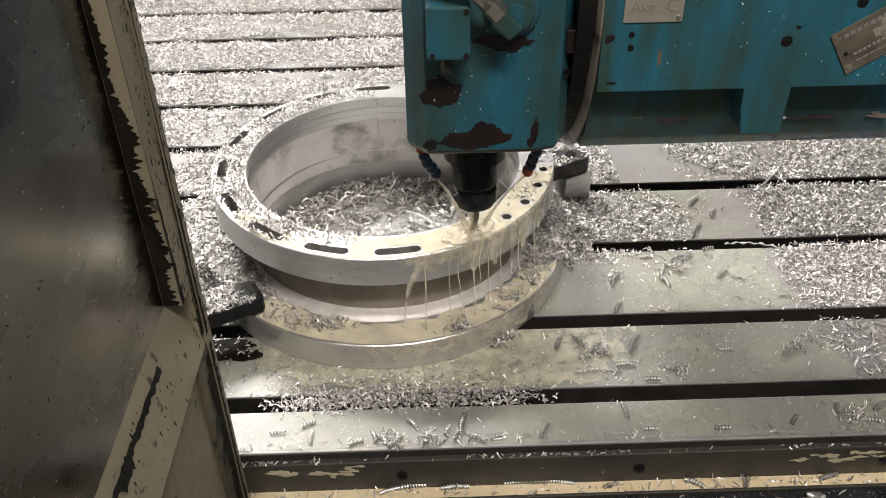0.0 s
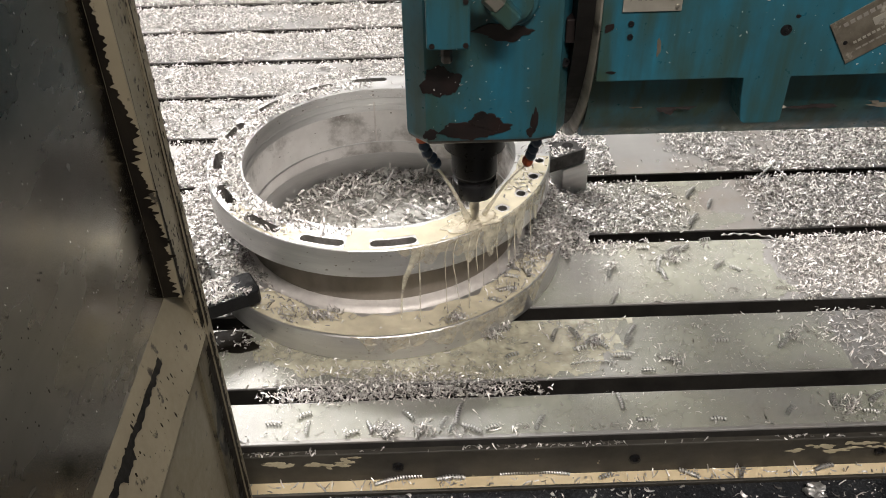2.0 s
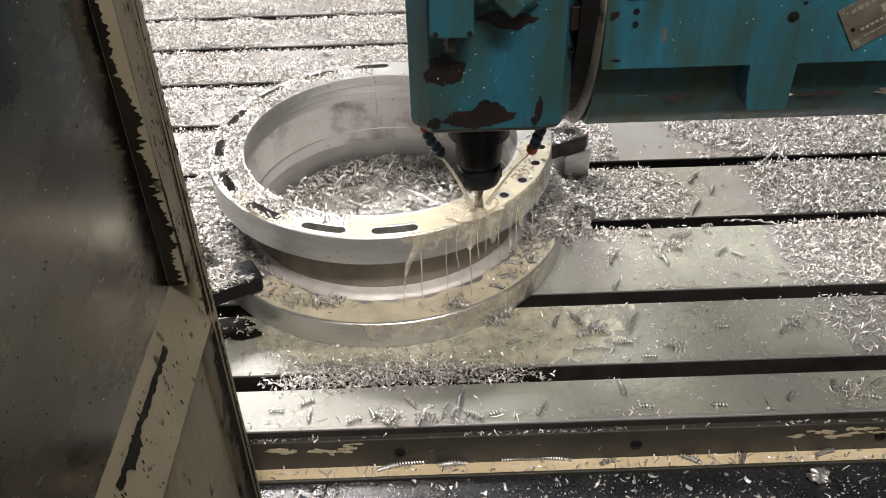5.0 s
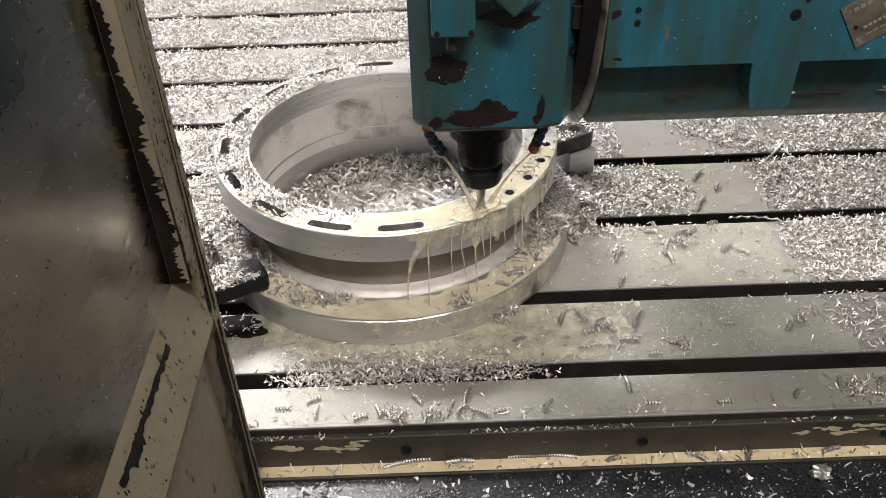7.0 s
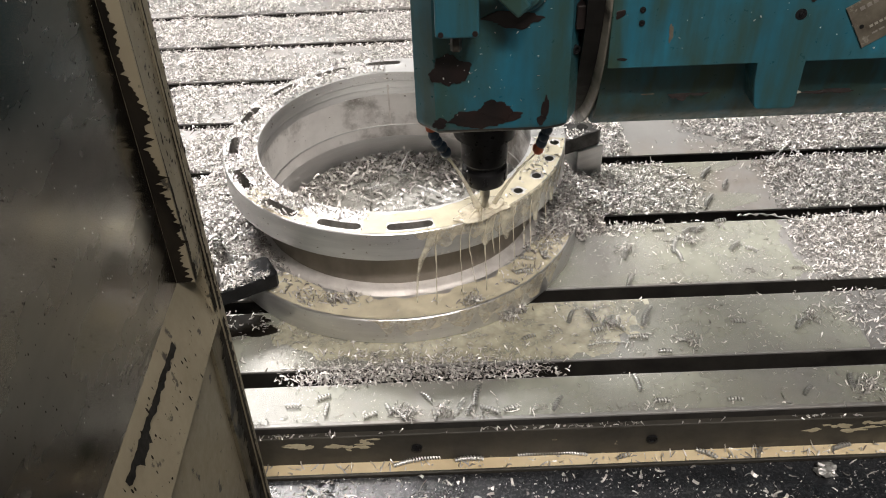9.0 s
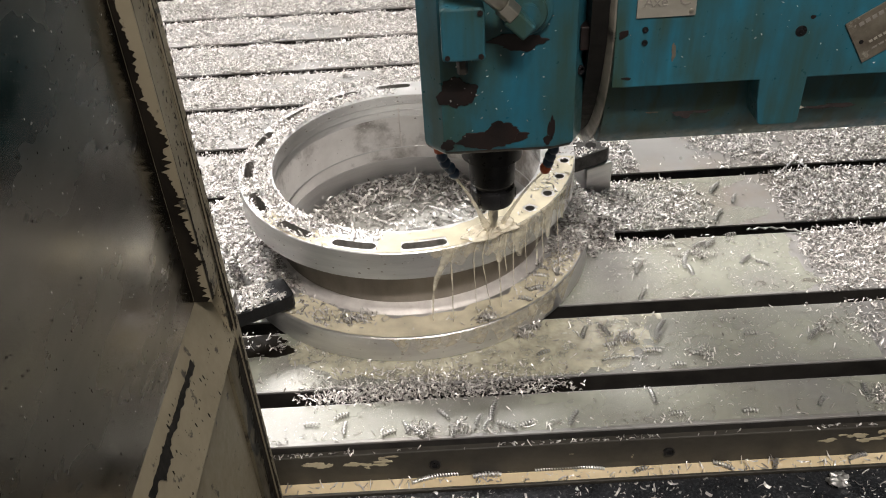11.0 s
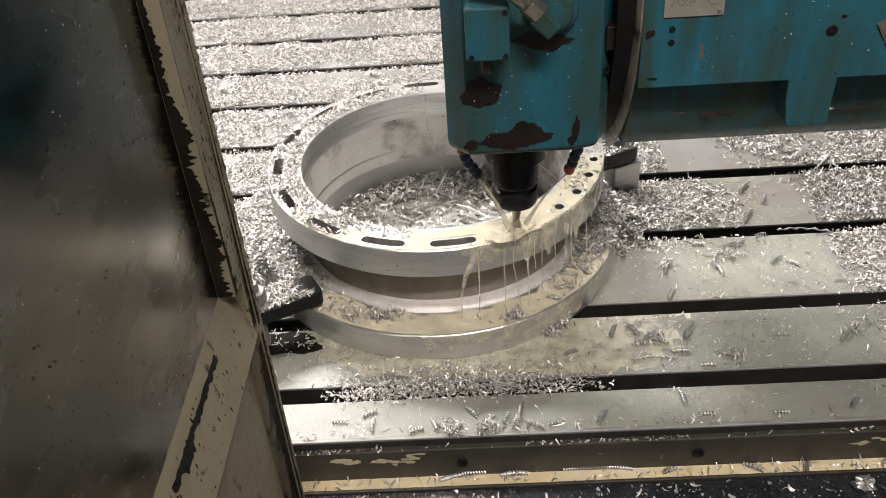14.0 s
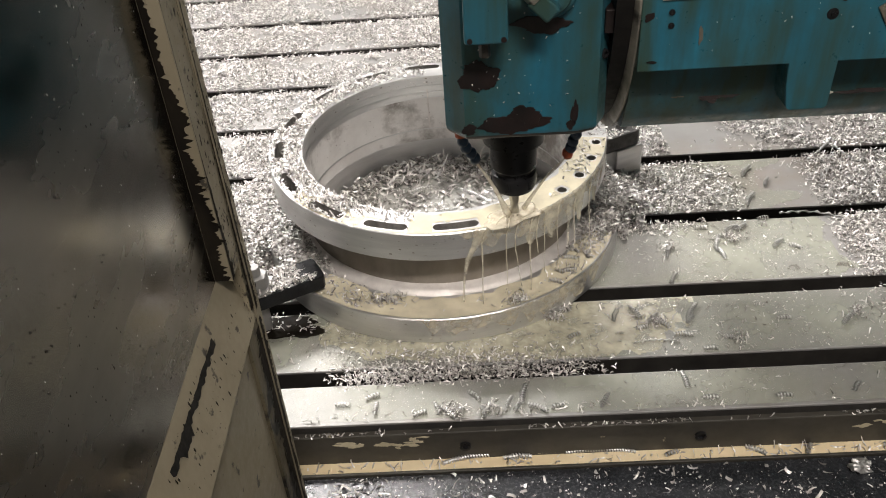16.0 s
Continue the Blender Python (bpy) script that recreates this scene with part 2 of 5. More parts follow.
def prism(points, z0, z1, bevel=0.0, m=None, seg=2):
    """An upright solid over an outline in x, y."""
    bm = bmesh.new()
    lo = [bm.verts.new((x, y, z0)) for x, y in points]
    hi = [bm.verts.new((x, y, z1)) for x, y in points]
    bm.faces.new(lo[::-1])
    bm.faces.new(hi)
    n = len(points)
    for i in range(n):
        bm.faces.new((lo[i], lo[(i + 1) % n], hi[(i + 1) % n], hi[i]))
    bmesh.ops.recalc_face_normals(bm, faces=bm.faces)
    if bevel:
        bmesh.ops.bevel(bm, geom=list(bm.edges), offset=bevel, segments=seg, affect="EDGES", profile=0.5)
    if m:
        bmesh.ops.transform(bm, matrix=m, verts=bm.verts)
    return bm


def tube(points, radius, steps=8, bm=None):
    """A round rod along points; radius: a number or one for each point."""
    bm = bm or bmesh.new()
    pts = [Vector(p) for p in points]
    rings = []
    for i, p in enumerate(pts):
        way = (pts[min(i + 1, len(pts) - 1)] - pts[max(i - 1, 0)]).normalized()
        side = way.cross(Vector((0, 0, 1)) if abs(way.z) < 0.9 else Vector((1, 0, 0))).normalized()
        up = side.cross(way)
        r = radius[i] if isinstance(radius, (list, tuple)) else radius
        rings.append([bm.verts.new(p + side * (r * math.cos(a)) + up * (r * math.sin(a))) for a in [2 * math.pi * k / steps for k in range(steps)]])
    for a, b in zip(rings, rings[1:]):
        for k in range(steps):
            bm.faces.new((a[k], a[(k + 1) % steps], b[(k + 1) % steps], b[k]))
    bm.faces.new(rings[0][::-1])
    bm.faces.new(rings[-1])
    bmesh.ops.recalc_face_normals(bm, faces=bm.faces)
    return bm


def smooth(ob, angle=40):
    for p in ob.data.polygons:
        p.use_smooth = True
    if angle:
        ob.data.set_sharp_from_angle(angle=radians(angle))
    return ob


def blob(rx, ry, z, seed, wob=0.25, n=48, lift=0.0015, bm=None, cx=0.0, cy=0.0):
    """A flat puddle with an uneven edge and a low rounded rim."""
    bm = bm or bmesh.new()
    rng = random.Random(seed)
    ph = [(k, rng.uniform(0, 6.28), wob * rng.uniform(0.4, 1.0) / k ** 0.8) for k in (2, 3, 4, 6, 9, 13, 19, 27)]
    out = []
    for s, h in ((1.0, 0.0), (0.985, lift * 0.7), (0.95, lift)):
        ring = []
        for i in range(n):
            a = 2 * math.pi * i / n
            r = s * (1 + sum(w * math.sin(k * a + p) for k, p, w in ph))
            ring.append(bm.verts.new((cx + rx * r * math.cos(a), cy + ry * r * math.sin(a), z + h)))
        out.append(ring)
    for a, b in zip(out, out[1:]):
        for i in range(n):
            bm.faces.new((a[i], a[(i + 1) % n], b[(i + 1) % n], b[i]))
    bm.faces.new(out[-1])
    return bm


riders = []          # things that the moving table carries


def ride(ob):
    riders.append((ob, ob.matrix_basis.copy()))
    return ob


# ---- the room ----
tagged(part("floor", box(-4, 5, -3, 6, -0.95, -0.85), M_FLOOR), "dark grey concrete workshop floor under the machine", "floor", kind="structure")
tagged(part("wall_north", box(-4, 5, 6, 6.1, -0.85, 3.0), M_WALL), "plain grey workshop wall behind the machine", "wall", kind="structure")
tagged(part("wall_south", box(-4, 5, -3.1, -3, -0.85, 3.0), M_WALL), "plain grey workshop wall in front of the machine", "wall", kind="structure")
tagged(part("wall_west", box(-4.1, -4, -3, 6, -0.85, 3.0), M_WALL), "plain grey workshop side wall", "wall", kind="structure")
tagged(part("wall_east", box(5, 5.1, -3, 6, -0.85, 3.0), M_WALL), "plain grey workshop side wall", "wall", kind="structure")
tagged(part("ceiling", box(-4, 5, -3, 6, 3.0, 3.1), M_WALL), "plain grey workshop ceiling", "ceiling", kind="structure")


# made-up fitting, out of view, for each added lamp
def ceiling_light(x, y):
    ob = empty("ceiling_light", pose(x, y, 2.9))
    part("housing", box(-0.64, 0.64, -0.18, 0.18, 0.02, 0.1, 0.01), M_PLATE, ob)
    part("diffuser", box(-0.6, 0.6, -0.15, 0.15, -0.005, 0.016, 0.004), M_TUBE, ob, "white glowing diffuser")
    return tagged(ob, "added white light fitting on the ceiling, out of view", "lamp", "ceiling lights")


for lx, ly, power in ADDED_CEILING_LIGHTS:
    ceiling_light(lx, ly)


def work_lamp():
    ob = empty("work_lamp", look(WORK_LAMP, (-0.5, 1.5, 0.0)))
    part("housing", box(-0.24, 0.24, -0.16, 0.16, 0.0, 0.08, 0.015), M_BLACK, ob)
    part("lens", box(-0.21, 0.21, -0.13, 0.13, -0.008, -0.002), M_TUBE, ob, "bright white lamp lens")
    bracket = part("bracket", tube([(0, 0, 0.08), (0, 0.05, 0.3), (0, 0.3, 1.0)], 0.015), M_BLACK, ob)
    return tagged(ob, "black work lamp shining down onto the machine table", "lamp")


work_lamp()

# ---- machine table ----
SLOTS = [0.712] + [0.843 + 0.16 * k for k in range(10)]
HALF = 0.0125
FRONT = 0.638
TX0, TX1 = -1.6, 2.0


def machine_table():
    ob = empty("machine_table")
    starts = [FRONT] + [s + HALF for s in SLOTS]
    ends = [s - HALF for s in SLOTS] + [2.55]
    # slot bottom and walls are near-black, unlike the ground steel of the lands
    part("casting", box(TX0, TX1, FRONT + 0.006, 2.55, -0.20, -0.034), M_SLOT, ob, "near-black bottom of the slots")
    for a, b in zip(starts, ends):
        part("land_core", box(TX0, TX1, a + 0.0012, b - 0.0012, -0.0338, -0.0036), M_SLOT, ob, "near-black slot walls")
    for a, b in zip(starts, ends):
        part("table_land", box(TX0, TX1, a, b, -0.0034, 0.0, 0.0010, 2), M_STEEL, ob)
    bm = box(TX0, TX1, FRONT - 0.006, FRONT + 0.004, -0.060, -0.0135, 0.0015)
    face = part("front_face", bm, M_FRONT, ob, "dark front face with peeling cream paint")
    for x in (-0.045, 0.222, 0.50, 0.77):
        bm = lathe([(0.0, 0.0), (0.0065, 0.0), (0.0065, 0.003), (0.0035, 0.003), (0.003, 0.001), (0, 0.001)], 20, None,
                   pose(x, FRONT - 0.006, -0.036, 90))
        part("screw", bm, M_BLACK, face)
    r_ = random.Random(21)
    for seed in range(34):
        x = r_.uniform(-0.190, -0.080) if seed < 18 else r_.uniform(0.395, 0.52)
        bm = blob(r_.uniform(0.003, 0.011), r_.uniform(0.0010, 0.0032), 0, seed, 0.5, 40, 0.0003)
        bmesh.ops.transform(bm, matrix=pose(x, FRONT - 0.0062 - 0.00002 * seed, -0.0270 + r_.gauss(0, 0.0040), 90), verts=bm.verts)
        part("paint_flake", bm, M_PEEL, face, "peeling cream paint")
    part("trough", box(TX0, TX1, 0.604, FRONT - 0.006, -0.080, -0.066), M_FRONT, ob)
    part("trough_lip", box(TX0, TX1, 0.6085, 0.6125, -0.0655, -0.052, 0.001), M_FRONT, ob, "brown rusty trough lip")
    return tagged(ob, "grey ground steel machine table with long T-slots, wet with coolant", "machine table")


ride(machine_table())
bm = bmesh.new()
bmesh.ops.create_grid(bm, x_segments=60, y_segments=2, size=0.5, matrix=Matrix.Translation(((TX0 + TX1) / 2, 0.6222, -0.0585)) @ Matrix.Diagonal((TX1 - TX0 - 0.01, 0.0193, 1, 1)))
M_POOL = surface("pooled_coolant", (0.66, 0.54, 0.34), (0.76, 0.65, 0.44), (0.10, 0.2), 0.0, 9.0, None, 0.1, 20.0)
ride(tagged(part("coolant_pool", bm, M_POOL), "milky tan coolant standing in the table's trough", "coolant", kind="stuff"))

# fixed black apron before the table
ob = empty("machine_apron")
part("apron_sheet", box(-1.2, 2.0, 0.30, 0.6055, -0.060, -0.052, 0.001), M_WETBLACK, ob)
part("apron_wall", box(-1.2, 2.0, 0.30, 0.32, -0.85, -0.061), M_WETBLACK, ob)
tagged(ob, "wet black sheet metal apron littered with chips", "machine cover")

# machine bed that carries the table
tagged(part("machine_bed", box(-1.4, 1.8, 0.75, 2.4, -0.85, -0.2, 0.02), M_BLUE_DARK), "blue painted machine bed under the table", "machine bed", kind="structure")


# ---- ring workpiece ----
RC = Vector((-0.066, 1.015, 0.0))
R_SLOT = 0.2150
SLOT_ANGLES = [-84 - 22.5 * k for k in range(16)]


def cut(ob, cutter_bm):
    """Cuts the cutter's volume out of ob's mesh."""
    me = bpy.data.meshes.new("cutter")
    cutter_bm.to_mesh(me)
    cutter_bm.free()
    tool = new("cutter", me)
    tool.parent = ob.parent
    md = ob.modifiers.new("cut", "BOOLEAN")
    md.operation, md.object, md.solver = "DIFFERENCE", tool, "EXACT"
    scene.view_layers[0].update()
    dg = bpy.context.evaluated_depsgraph_get()
    fresh = bpy.data.meshes.new_from_object(ob.evaluated_get(dg))
    ob.modifiers.clear()
    ob.data = fresh
    bpy.data.objects.remove(tool)
    return ob


def slot_outline(mid, half, r, width, n=8):
    """An arc slot round the ring's centre, with round ends."""
    pts = []
    w = width / 2
    for i in range(n + 1):
        a = radians(mid - half + 2 * half * i / n)
        pts.append(((r + w) * math.cos(a), (r + w) * math.sin(a)))
    e = radians(mid + half)
    for i in range(1, 6):
        b = e + math.pi * i / 6
        pts.append((r * math.cos(e) + w * math.cos(b), r * math.sin(e) + w * math.sin(b)))
    for i in range(n + 1):
        a = radians(mid + half - 2 * half * i / n)
        pts.append(((r - w) * math.cos(a), (r - w) * math.sin(a)))
    e = radians(mid - half)
    for i in range(1, 6):
        b = e + math.pi + math.pi * i / 6
        pts.append((r * math.cos(e) + w * math.cos(b), r * math.sin(e) + w * math.sin(b)))
    return pts


def flanged_ring():
    ob = empty("flanged_ring", Matrix.Translation(RC))
    prof = [(0.186, 0.001), (0.250, 0.001), (0.2512, 0.002), (0.2512, 0.0380), (0.250, 0.0392), (0.186, 0.0392), (0.186, 0.001)]
    base = part("base_flange", lathe(prof, 128), M_ALU, ob)
    cuts = bmesh.new()
    for a in (-44.5 + 30 * k for k in range(12)):
        lathe([(0, 0.02), (0.0075, 0.02), (0.0075, 0.06), (0, 0.06)], 16, cuts, Matrix.Translation((0.228 * math.cos(radians(a)), 0.228 * math.sin(radians(a)), 0)))
    smooth(cut(base, cuts), 30)
    # outer skin of the same tube as bore_wall, darkened for shade under the flange
    prof = [(0.192, 0.0392), (0.1915, 0.055), (0.1905, 0.085), (0.1905, 0.1128), (0.1890, 0.1128), (0.1890, 0.0392), (0.192, 0.0392)]
    smooth(part("neck", lathe(prof, 128), M_NECK, ob, "tube between the flanges, coloured dark brown for the shade there"), 30)
    prof = [(0.1886, 0.0392), (0.1886, 0.1128), (0.1872, 0.1128), (0.1872, 0.060), (0.1862, 0.052), (0.1862, 0.0392), (0.1886, 0.0392)]
    smooth(part("bore_wall", lathe(prof, 128), M_ALU_IN, ob, "pale matt inner wall of the bore"), 30)
    # wide brushed seam between tube and base, a little uneven all round
    bm = bmesh.new()
    n = 240
    prof = [(0.1908, 0.0480), (0.1922, 0.0476), (0.1950, 0.0462), (0.1985, 0.0452), (0.2022, 0.0438), (0.2056, 0.0416), (0.2072, 0.0390)]
    rings = []
    for i in range(n):
        a = 2 * math.pi * i / n
        w = [0.0013 * noise.noise((math.cos(a) * 14, math.sin(a) * 14, j * 1.7)) + 0.0005 * noise.noise((math.cos(a) * 60, math.sin(a) * 60, j * 3.1)) for j in range(len(prof))]
        rings.append([bm.verts.new(((r + e) * math.cos(a), (r + e) * math.sin(a), z)) for (r, z), e in zip(prof, w)])
    for i in range(n):
        for j in range(len(prof) - 1):
            bm.faces.new((rings[i][j], rings[(i + 1) % n][j], rings[(i + 1) % n][j + 1], rings[i][j + 1]))
    bmesh.ops.recalc_face_normals(bm, faces=bm.faces)
    smooth(part("weld_bead", bm, M_WELD, ob, "bright uneven weld fillet"), 0)
    seam = box(-0.0012, 0.0012, -0.0008, 0.0012, 0.060, 0.128, 0.0004)
    bmesh.ops.transform(seam, matrix=pose(0.1870 * math.cos(radians(95)), 0.1870 * math.sin(radians(95)), 0, 0, 0, 5), verts=seam.verts)
    part("seam", seam, M_WELD, ob, "upright weld seam inside the tube")
    for z, r in ((0.0585, 0.1870), (0.1235, 0.1870)):
        smooth(part("turned_line", lathe([(r + 0.001, z - 0.0012), (r - 0.0016, z), (r + 0.001, z + 0.0012)], 128), M_ALU, ob, "fine turned line in the bore"), 0)
    prof = [(0.1870, 0.1130), (0.2280, 0.1130), (0.2292, 0.1142), (0.2292, 0.1508), (0.2280, 0.1520), (0.1840, 0.1520), (0.1830, 0.1512), (0.1830, 0.137), (0.1870, 0.134), (0.1870, 0.1130)]
    top = part("upper_flange", lathe(prof, 160), M_ALU, ob, "machined upper flange with milled arc slots")
    cuts = bmesh.new()
    for i, a in enumerate(SLOT_ANGLES):
        if i < 12:
            b = prism(slot_outline(a, 5.6, R_SLOT, 0.0125), 0.10, 0.17)
            me = bpy.data.meshes.new("cutter")
            b.to_mesh(me)
            b.free()
            cuts.from_mesh(me)
        else:
            for e in (-5.4, 5.4):
                c, s_ = math.cos(radians(a + e)), math.sin(radians(a + e))
                lathe([(0, 0.10), (0.0058, 0.10), (0.0058, 0.17), (0, 0.17)], 18, cuts, Matrix.Translation((R_SLOT * c, R_SLOT * s_, 0)))
    smooth(cut(top, cuts), 30)
    # slot and hole walls get the darkened aluminium, their shade put into the colour
    top.data.materials.append(M_CUT_SHADED)
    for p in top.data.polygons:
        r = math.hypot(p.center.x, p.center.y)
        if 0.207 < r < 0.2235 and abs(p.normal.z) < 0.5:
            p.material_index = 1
    return tagged(ob, "large machined aluminium flanged ring clamped on the machine table", "workpiece")


ring = ride(flanged_ring())


# ---- clamps ----
def clamp(m, label, block, length, stud, lift, thick, top_material, half=0.022):
    """A strap clamp along its x axis; its tip presses on the ring's base flange by a pad."""
    ob = empty("strap_clamp", m)
    z0, z1 = 0.0400 + lift, 0.0400 + lift + thick
    nose = [(-0.004, -half), (0.0, 0.005 - half), (0.0, half - 0.005), (-0.004, half)]
    tail = [(-length - 0.016 * math.cos(radians(a)), half * math.sin(radians(a))) for a in (80, 45, 0, -45, -80)]
    strap = part("strap", prism(nose + tail, z0, z1, 0.0016), top_material, ob)
    # no hole is cut: a flat black disc paints its dark inside
    bore = lathe([(0, z1 + 0.0002), (0.0085, z1 + 0.0002), (0.0085, z1 + 0.0006), (0, z1 + 0.0006)], 24, None, Matrix.Translation((-length + 0.012, 0, 0)))
    part("bolt_hole", bore, M_RUBBER, strap, "flat black disc painted for the dark inside of a bolt hole")
    part("nut", prism([(0.016 * math.cos(radians(60 * k)), 0.016 * math.sin(radians(60 * k))) for k in range(6)], z1 + 0.0045, z1 + 0.022, 0.0012,
                      Matrix.Translation((stud, 0, 0))), M_STEEL, ob, "grey steel hexagon nut")
    smooth(part("washer", lathe([(0.009, z1 + 0.0002), (0.021, z1 + 0.0002), (0.0215, z1 + 0.0012), (0.0205, z1 + 0.0042), (0.009, z1 + 0.0042)], 28, None, Matrix.Translation((stud, 0, 0))), M_STEEL, ob), 30)
    smooth(part("stud", lathe([(0, -0.02), (0.008, -0.02), (0.008, z1 + 0.032), (0.007, z1 + 0.034), (0, z1 + 0.034)], 20, None, Matrix.Translation((stud, 0, 0))), M_STEEL, ob), 30)
    part("heel_block", box(-length - 0.012, 0.036 - length, -half - 0.003, half + 0.003, 0.001, z0 - 0.0002, 0.002), block, ob)
    part("pad", box(-0.020, -0.002, -0.013, 0.013, 0.0396, z0 - 0.0001, 0.001), M_CLAMP, ob)
    return tagged(ob, label, "clamp", "clamps on the ring")


ride(clamp(pose(-0.222, 0.847, 0, 0, 0, 28), "black steel strap clamp with hexagon nut, covered in chips", M_CLAMP, 0.165, -0.082, 0.007, 0.0195, M_CLAMP))
ride(clamp(pose(0.133, 1.098, 0, 0, 0, -153), "dark steel strap clamp on a bright block beside the ring", M_ALU, 0.100, -0.012, 0.014, 0.024, M_WORN_STEEL))

# ---- milling head and arm ----
HX, HY = 0.050, 0.832


def rust_patch(cx, cz, rx, rz, seed, y, parent):
    bm = blob(rx, rz, 0, seed, 0.36, 96, 0.0004)
    bmesh.ops.transform(bm, matrix=pose(cx, y, cz, 90), verts=bm.verts)
    return part("bare_patch", bm, M_RUST_DARK, parent, "dark rusty patch where paint has flaked off")


def round_rect(x0, x1, z0, z1, r, n=6):
    pts = []
    for cx, cz, a0 in ((x1 - r, z1 - r, 0), (x0 + r, z1 - r, 90), (x0 + r, z0 + r, 180), (x1 - r, z0 + r, 270)):
        for i in range(n + 1):
            a = radians(a0 + 90 * i / n)
            pts.append((cx + r * math.cos(a), cz + r * math.sin(a)))
    return pts


def milling_head():
    ob = empty("spindle_unit")
    YF = 0.742
    outline = [(-0.022, 0.762), (-0.003, YF), (0.106, YF), (0.126, 0.748), (0.137, 0.768), (0.137, 0.905), (0.120, 0.925), (0.0, 0.925), (-0.022, 0.905)]
    bm = prism(outline, 0.3045, 0.70)
    bot = [e for e in bm.edges if all(abs(v.co.z - 0.3045) < 1e-5 for v in e.verts)]
    bmesh.ops.bevel(bm, geom=bot, offset=0.013, segments=4, affect="EDGES", profile=0.5)
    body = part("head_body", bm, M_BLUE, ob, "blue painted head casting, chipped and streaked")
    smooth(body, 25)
    # every face below 0.312 m, lower edge and underside, is near-black
    body.data.materials.append(M_RUST_DARK)
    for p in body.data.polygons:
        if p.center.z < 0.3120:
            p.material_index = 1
    bolt = lathe([(0, 0), (0.0045, 0), (0.0045, -0.003), (0.003, -0.0035), (0.0025, -0.001), (0, -0.001)], 16)
    bmesh.ops.transform(bolt, matrix=pose(0.1310, 0.7570, 0.387, -90, 0, 30), verts=bolt.verts)
    part("bolt", bolt, M_BLACK, body)
    lug = part("lug", box(0.1295, 0.1385, 0.7500, 0.768, 0.409, 0.432, 0.001), M_RUST_DARK, body, "rusty brown lug with two screws")
    rust_patch(0.012, 0.377, 0.017, 0.0165, 4, YF - 0.0006, body)
    rust_patch(0.043, 0.3245, 0.028, 0.0110, 8, YF - 0.0006, body)
    rust_patch(0.056, 0.3345, 0.015, 0.0100, 12, YF - 0.0013, body)
    rust_patch(0.001, 0.321, 0.007, 0.006, 15, YF - 0.0006, body)
    rust_patch(0.1035, 0.334, 0.0032, 0.013, 21, YF - 0.0002, body)
    rust_patch(0.1000, 0.321, 0.0045, 0.0050, 22, YF - 0.0002, body)
    # terminal box with its cover and gland
    tb = part("terminal_box", prism(round_rect(-0.0005, 0.0385, 0.4225, 0.4715, 0.004), 0, 0.032, 0.002, pose(0, YF, 0, 90)), M_BLUE, ob, "small blue terminal box")
    for x, z in ((0.0045, 0.427), (0.0345, 0.467), (0.0345, 0.427)):
        s = lathe([(0, 0), (0.0025, 0), (0.0025, 0.0012), (0, 0.0012)], 12)
        bmesh.ops.transform(s, matrix=pose(x, YF - 0.032, z, 90), verts=s.verts)
        part("screw", s, M_RUST_DARK, tb)
    part("gland", prism([(0.0055 * math.cos(radians(60 * k)), 0.0055 * math.sin(radians(60 * k))) for k in range(6)], 0.4055, 0.4220, 0.0008,
                        Matrix.Translation((0.0178, YF - 0.018, 0))), M_CREAM, tb, "bare metal hexagon gland")
    # round pipe union with an elbow
    un = lathe([(0, 0), (0.0245, 0), (0.0245, 0.006), (0.0225, 0.008), (0.0180, 0.009), (0.0180, 0.015), (0.0165, 0.017), (0.0105, 0.017), (0.0105, 0.024), (0, 0.024)], 40)
    bmesh.ops.transform(un, matrix=pose(0.0775, YF, 0.4575, 90), verts=un.verts)
    union = smooth(part("pipe_union", un, M_BLUE, ob, "round blue pipe union"), 30)
    elbow = box(-0.0085, 0.0085, -0.009, 0.009, -0.012, 0.012, 0.0025)
    bmesh.ops.transform(elbow, matrix=pose(0.0690, YF - 0.030, 0.4555, 0, -45, 0), verts=elbow.verts)
    part("elbow", elbow, M_BLUE, union)
    nutb = prism([(0.0100 * math.cos(radians(60 * k)), 0.0100 * math.sin(radians(60 * k))) for k in range(6)], -0.007, 0.007, 0.001, pose(0.0590, YF - 0.032, 0.4680, 0, -45, 0))
    part("union_nut", nutb, M_BRASS, union, "bare metal union nut")
    smooth(part("hose", tube([(0.0565, YF - 0.033, 0.4705), (0.044, YF - 0.034, 0.482), (0.020, YF - 0.036, 0.505), (0.0, YF - 0.03, 0.60)], 0.0072, 14), M_BRASS, union, "braided metal hose"), 0)
    rust_patch(0.071, 0.4255, 0.025, 0.0080, 30, YF - 0.0007, ob)
    # swivel joint towards the arm
    # solid near-black disc that fills the joint's gap
    gap = lathe([(0, 0), (0.2175, 0), (0.2175, 0.0180), (0, 0.0180)], 64)
    bmesh.ops.transform(gap, matrix=pose(0.1372, 0.959, 0.458, 0, 90, 0), verts=gap.verts)
    part("joint_gap", gap, M_RUBBER, ob, "black disc in the gap at the swivel joint")
    lip = lathe([(0.205, 0.0), (0.213, 0.0002), (0.2195, 0.0022), (0.2235, 0.0050), (0.224, 0.0066), (0.205, 0.0066), (0.205, 0.0)], 96)
    bmesh.ops.transform(lip, matrix=pose(0.1519, 0.959, 0.450, 0, 90, 0), verts=lip.verts)
    smooth(part("joint_rim", lip, M_CREAM, ob, "bare metal and cream rim of the swivel joint"), 30)
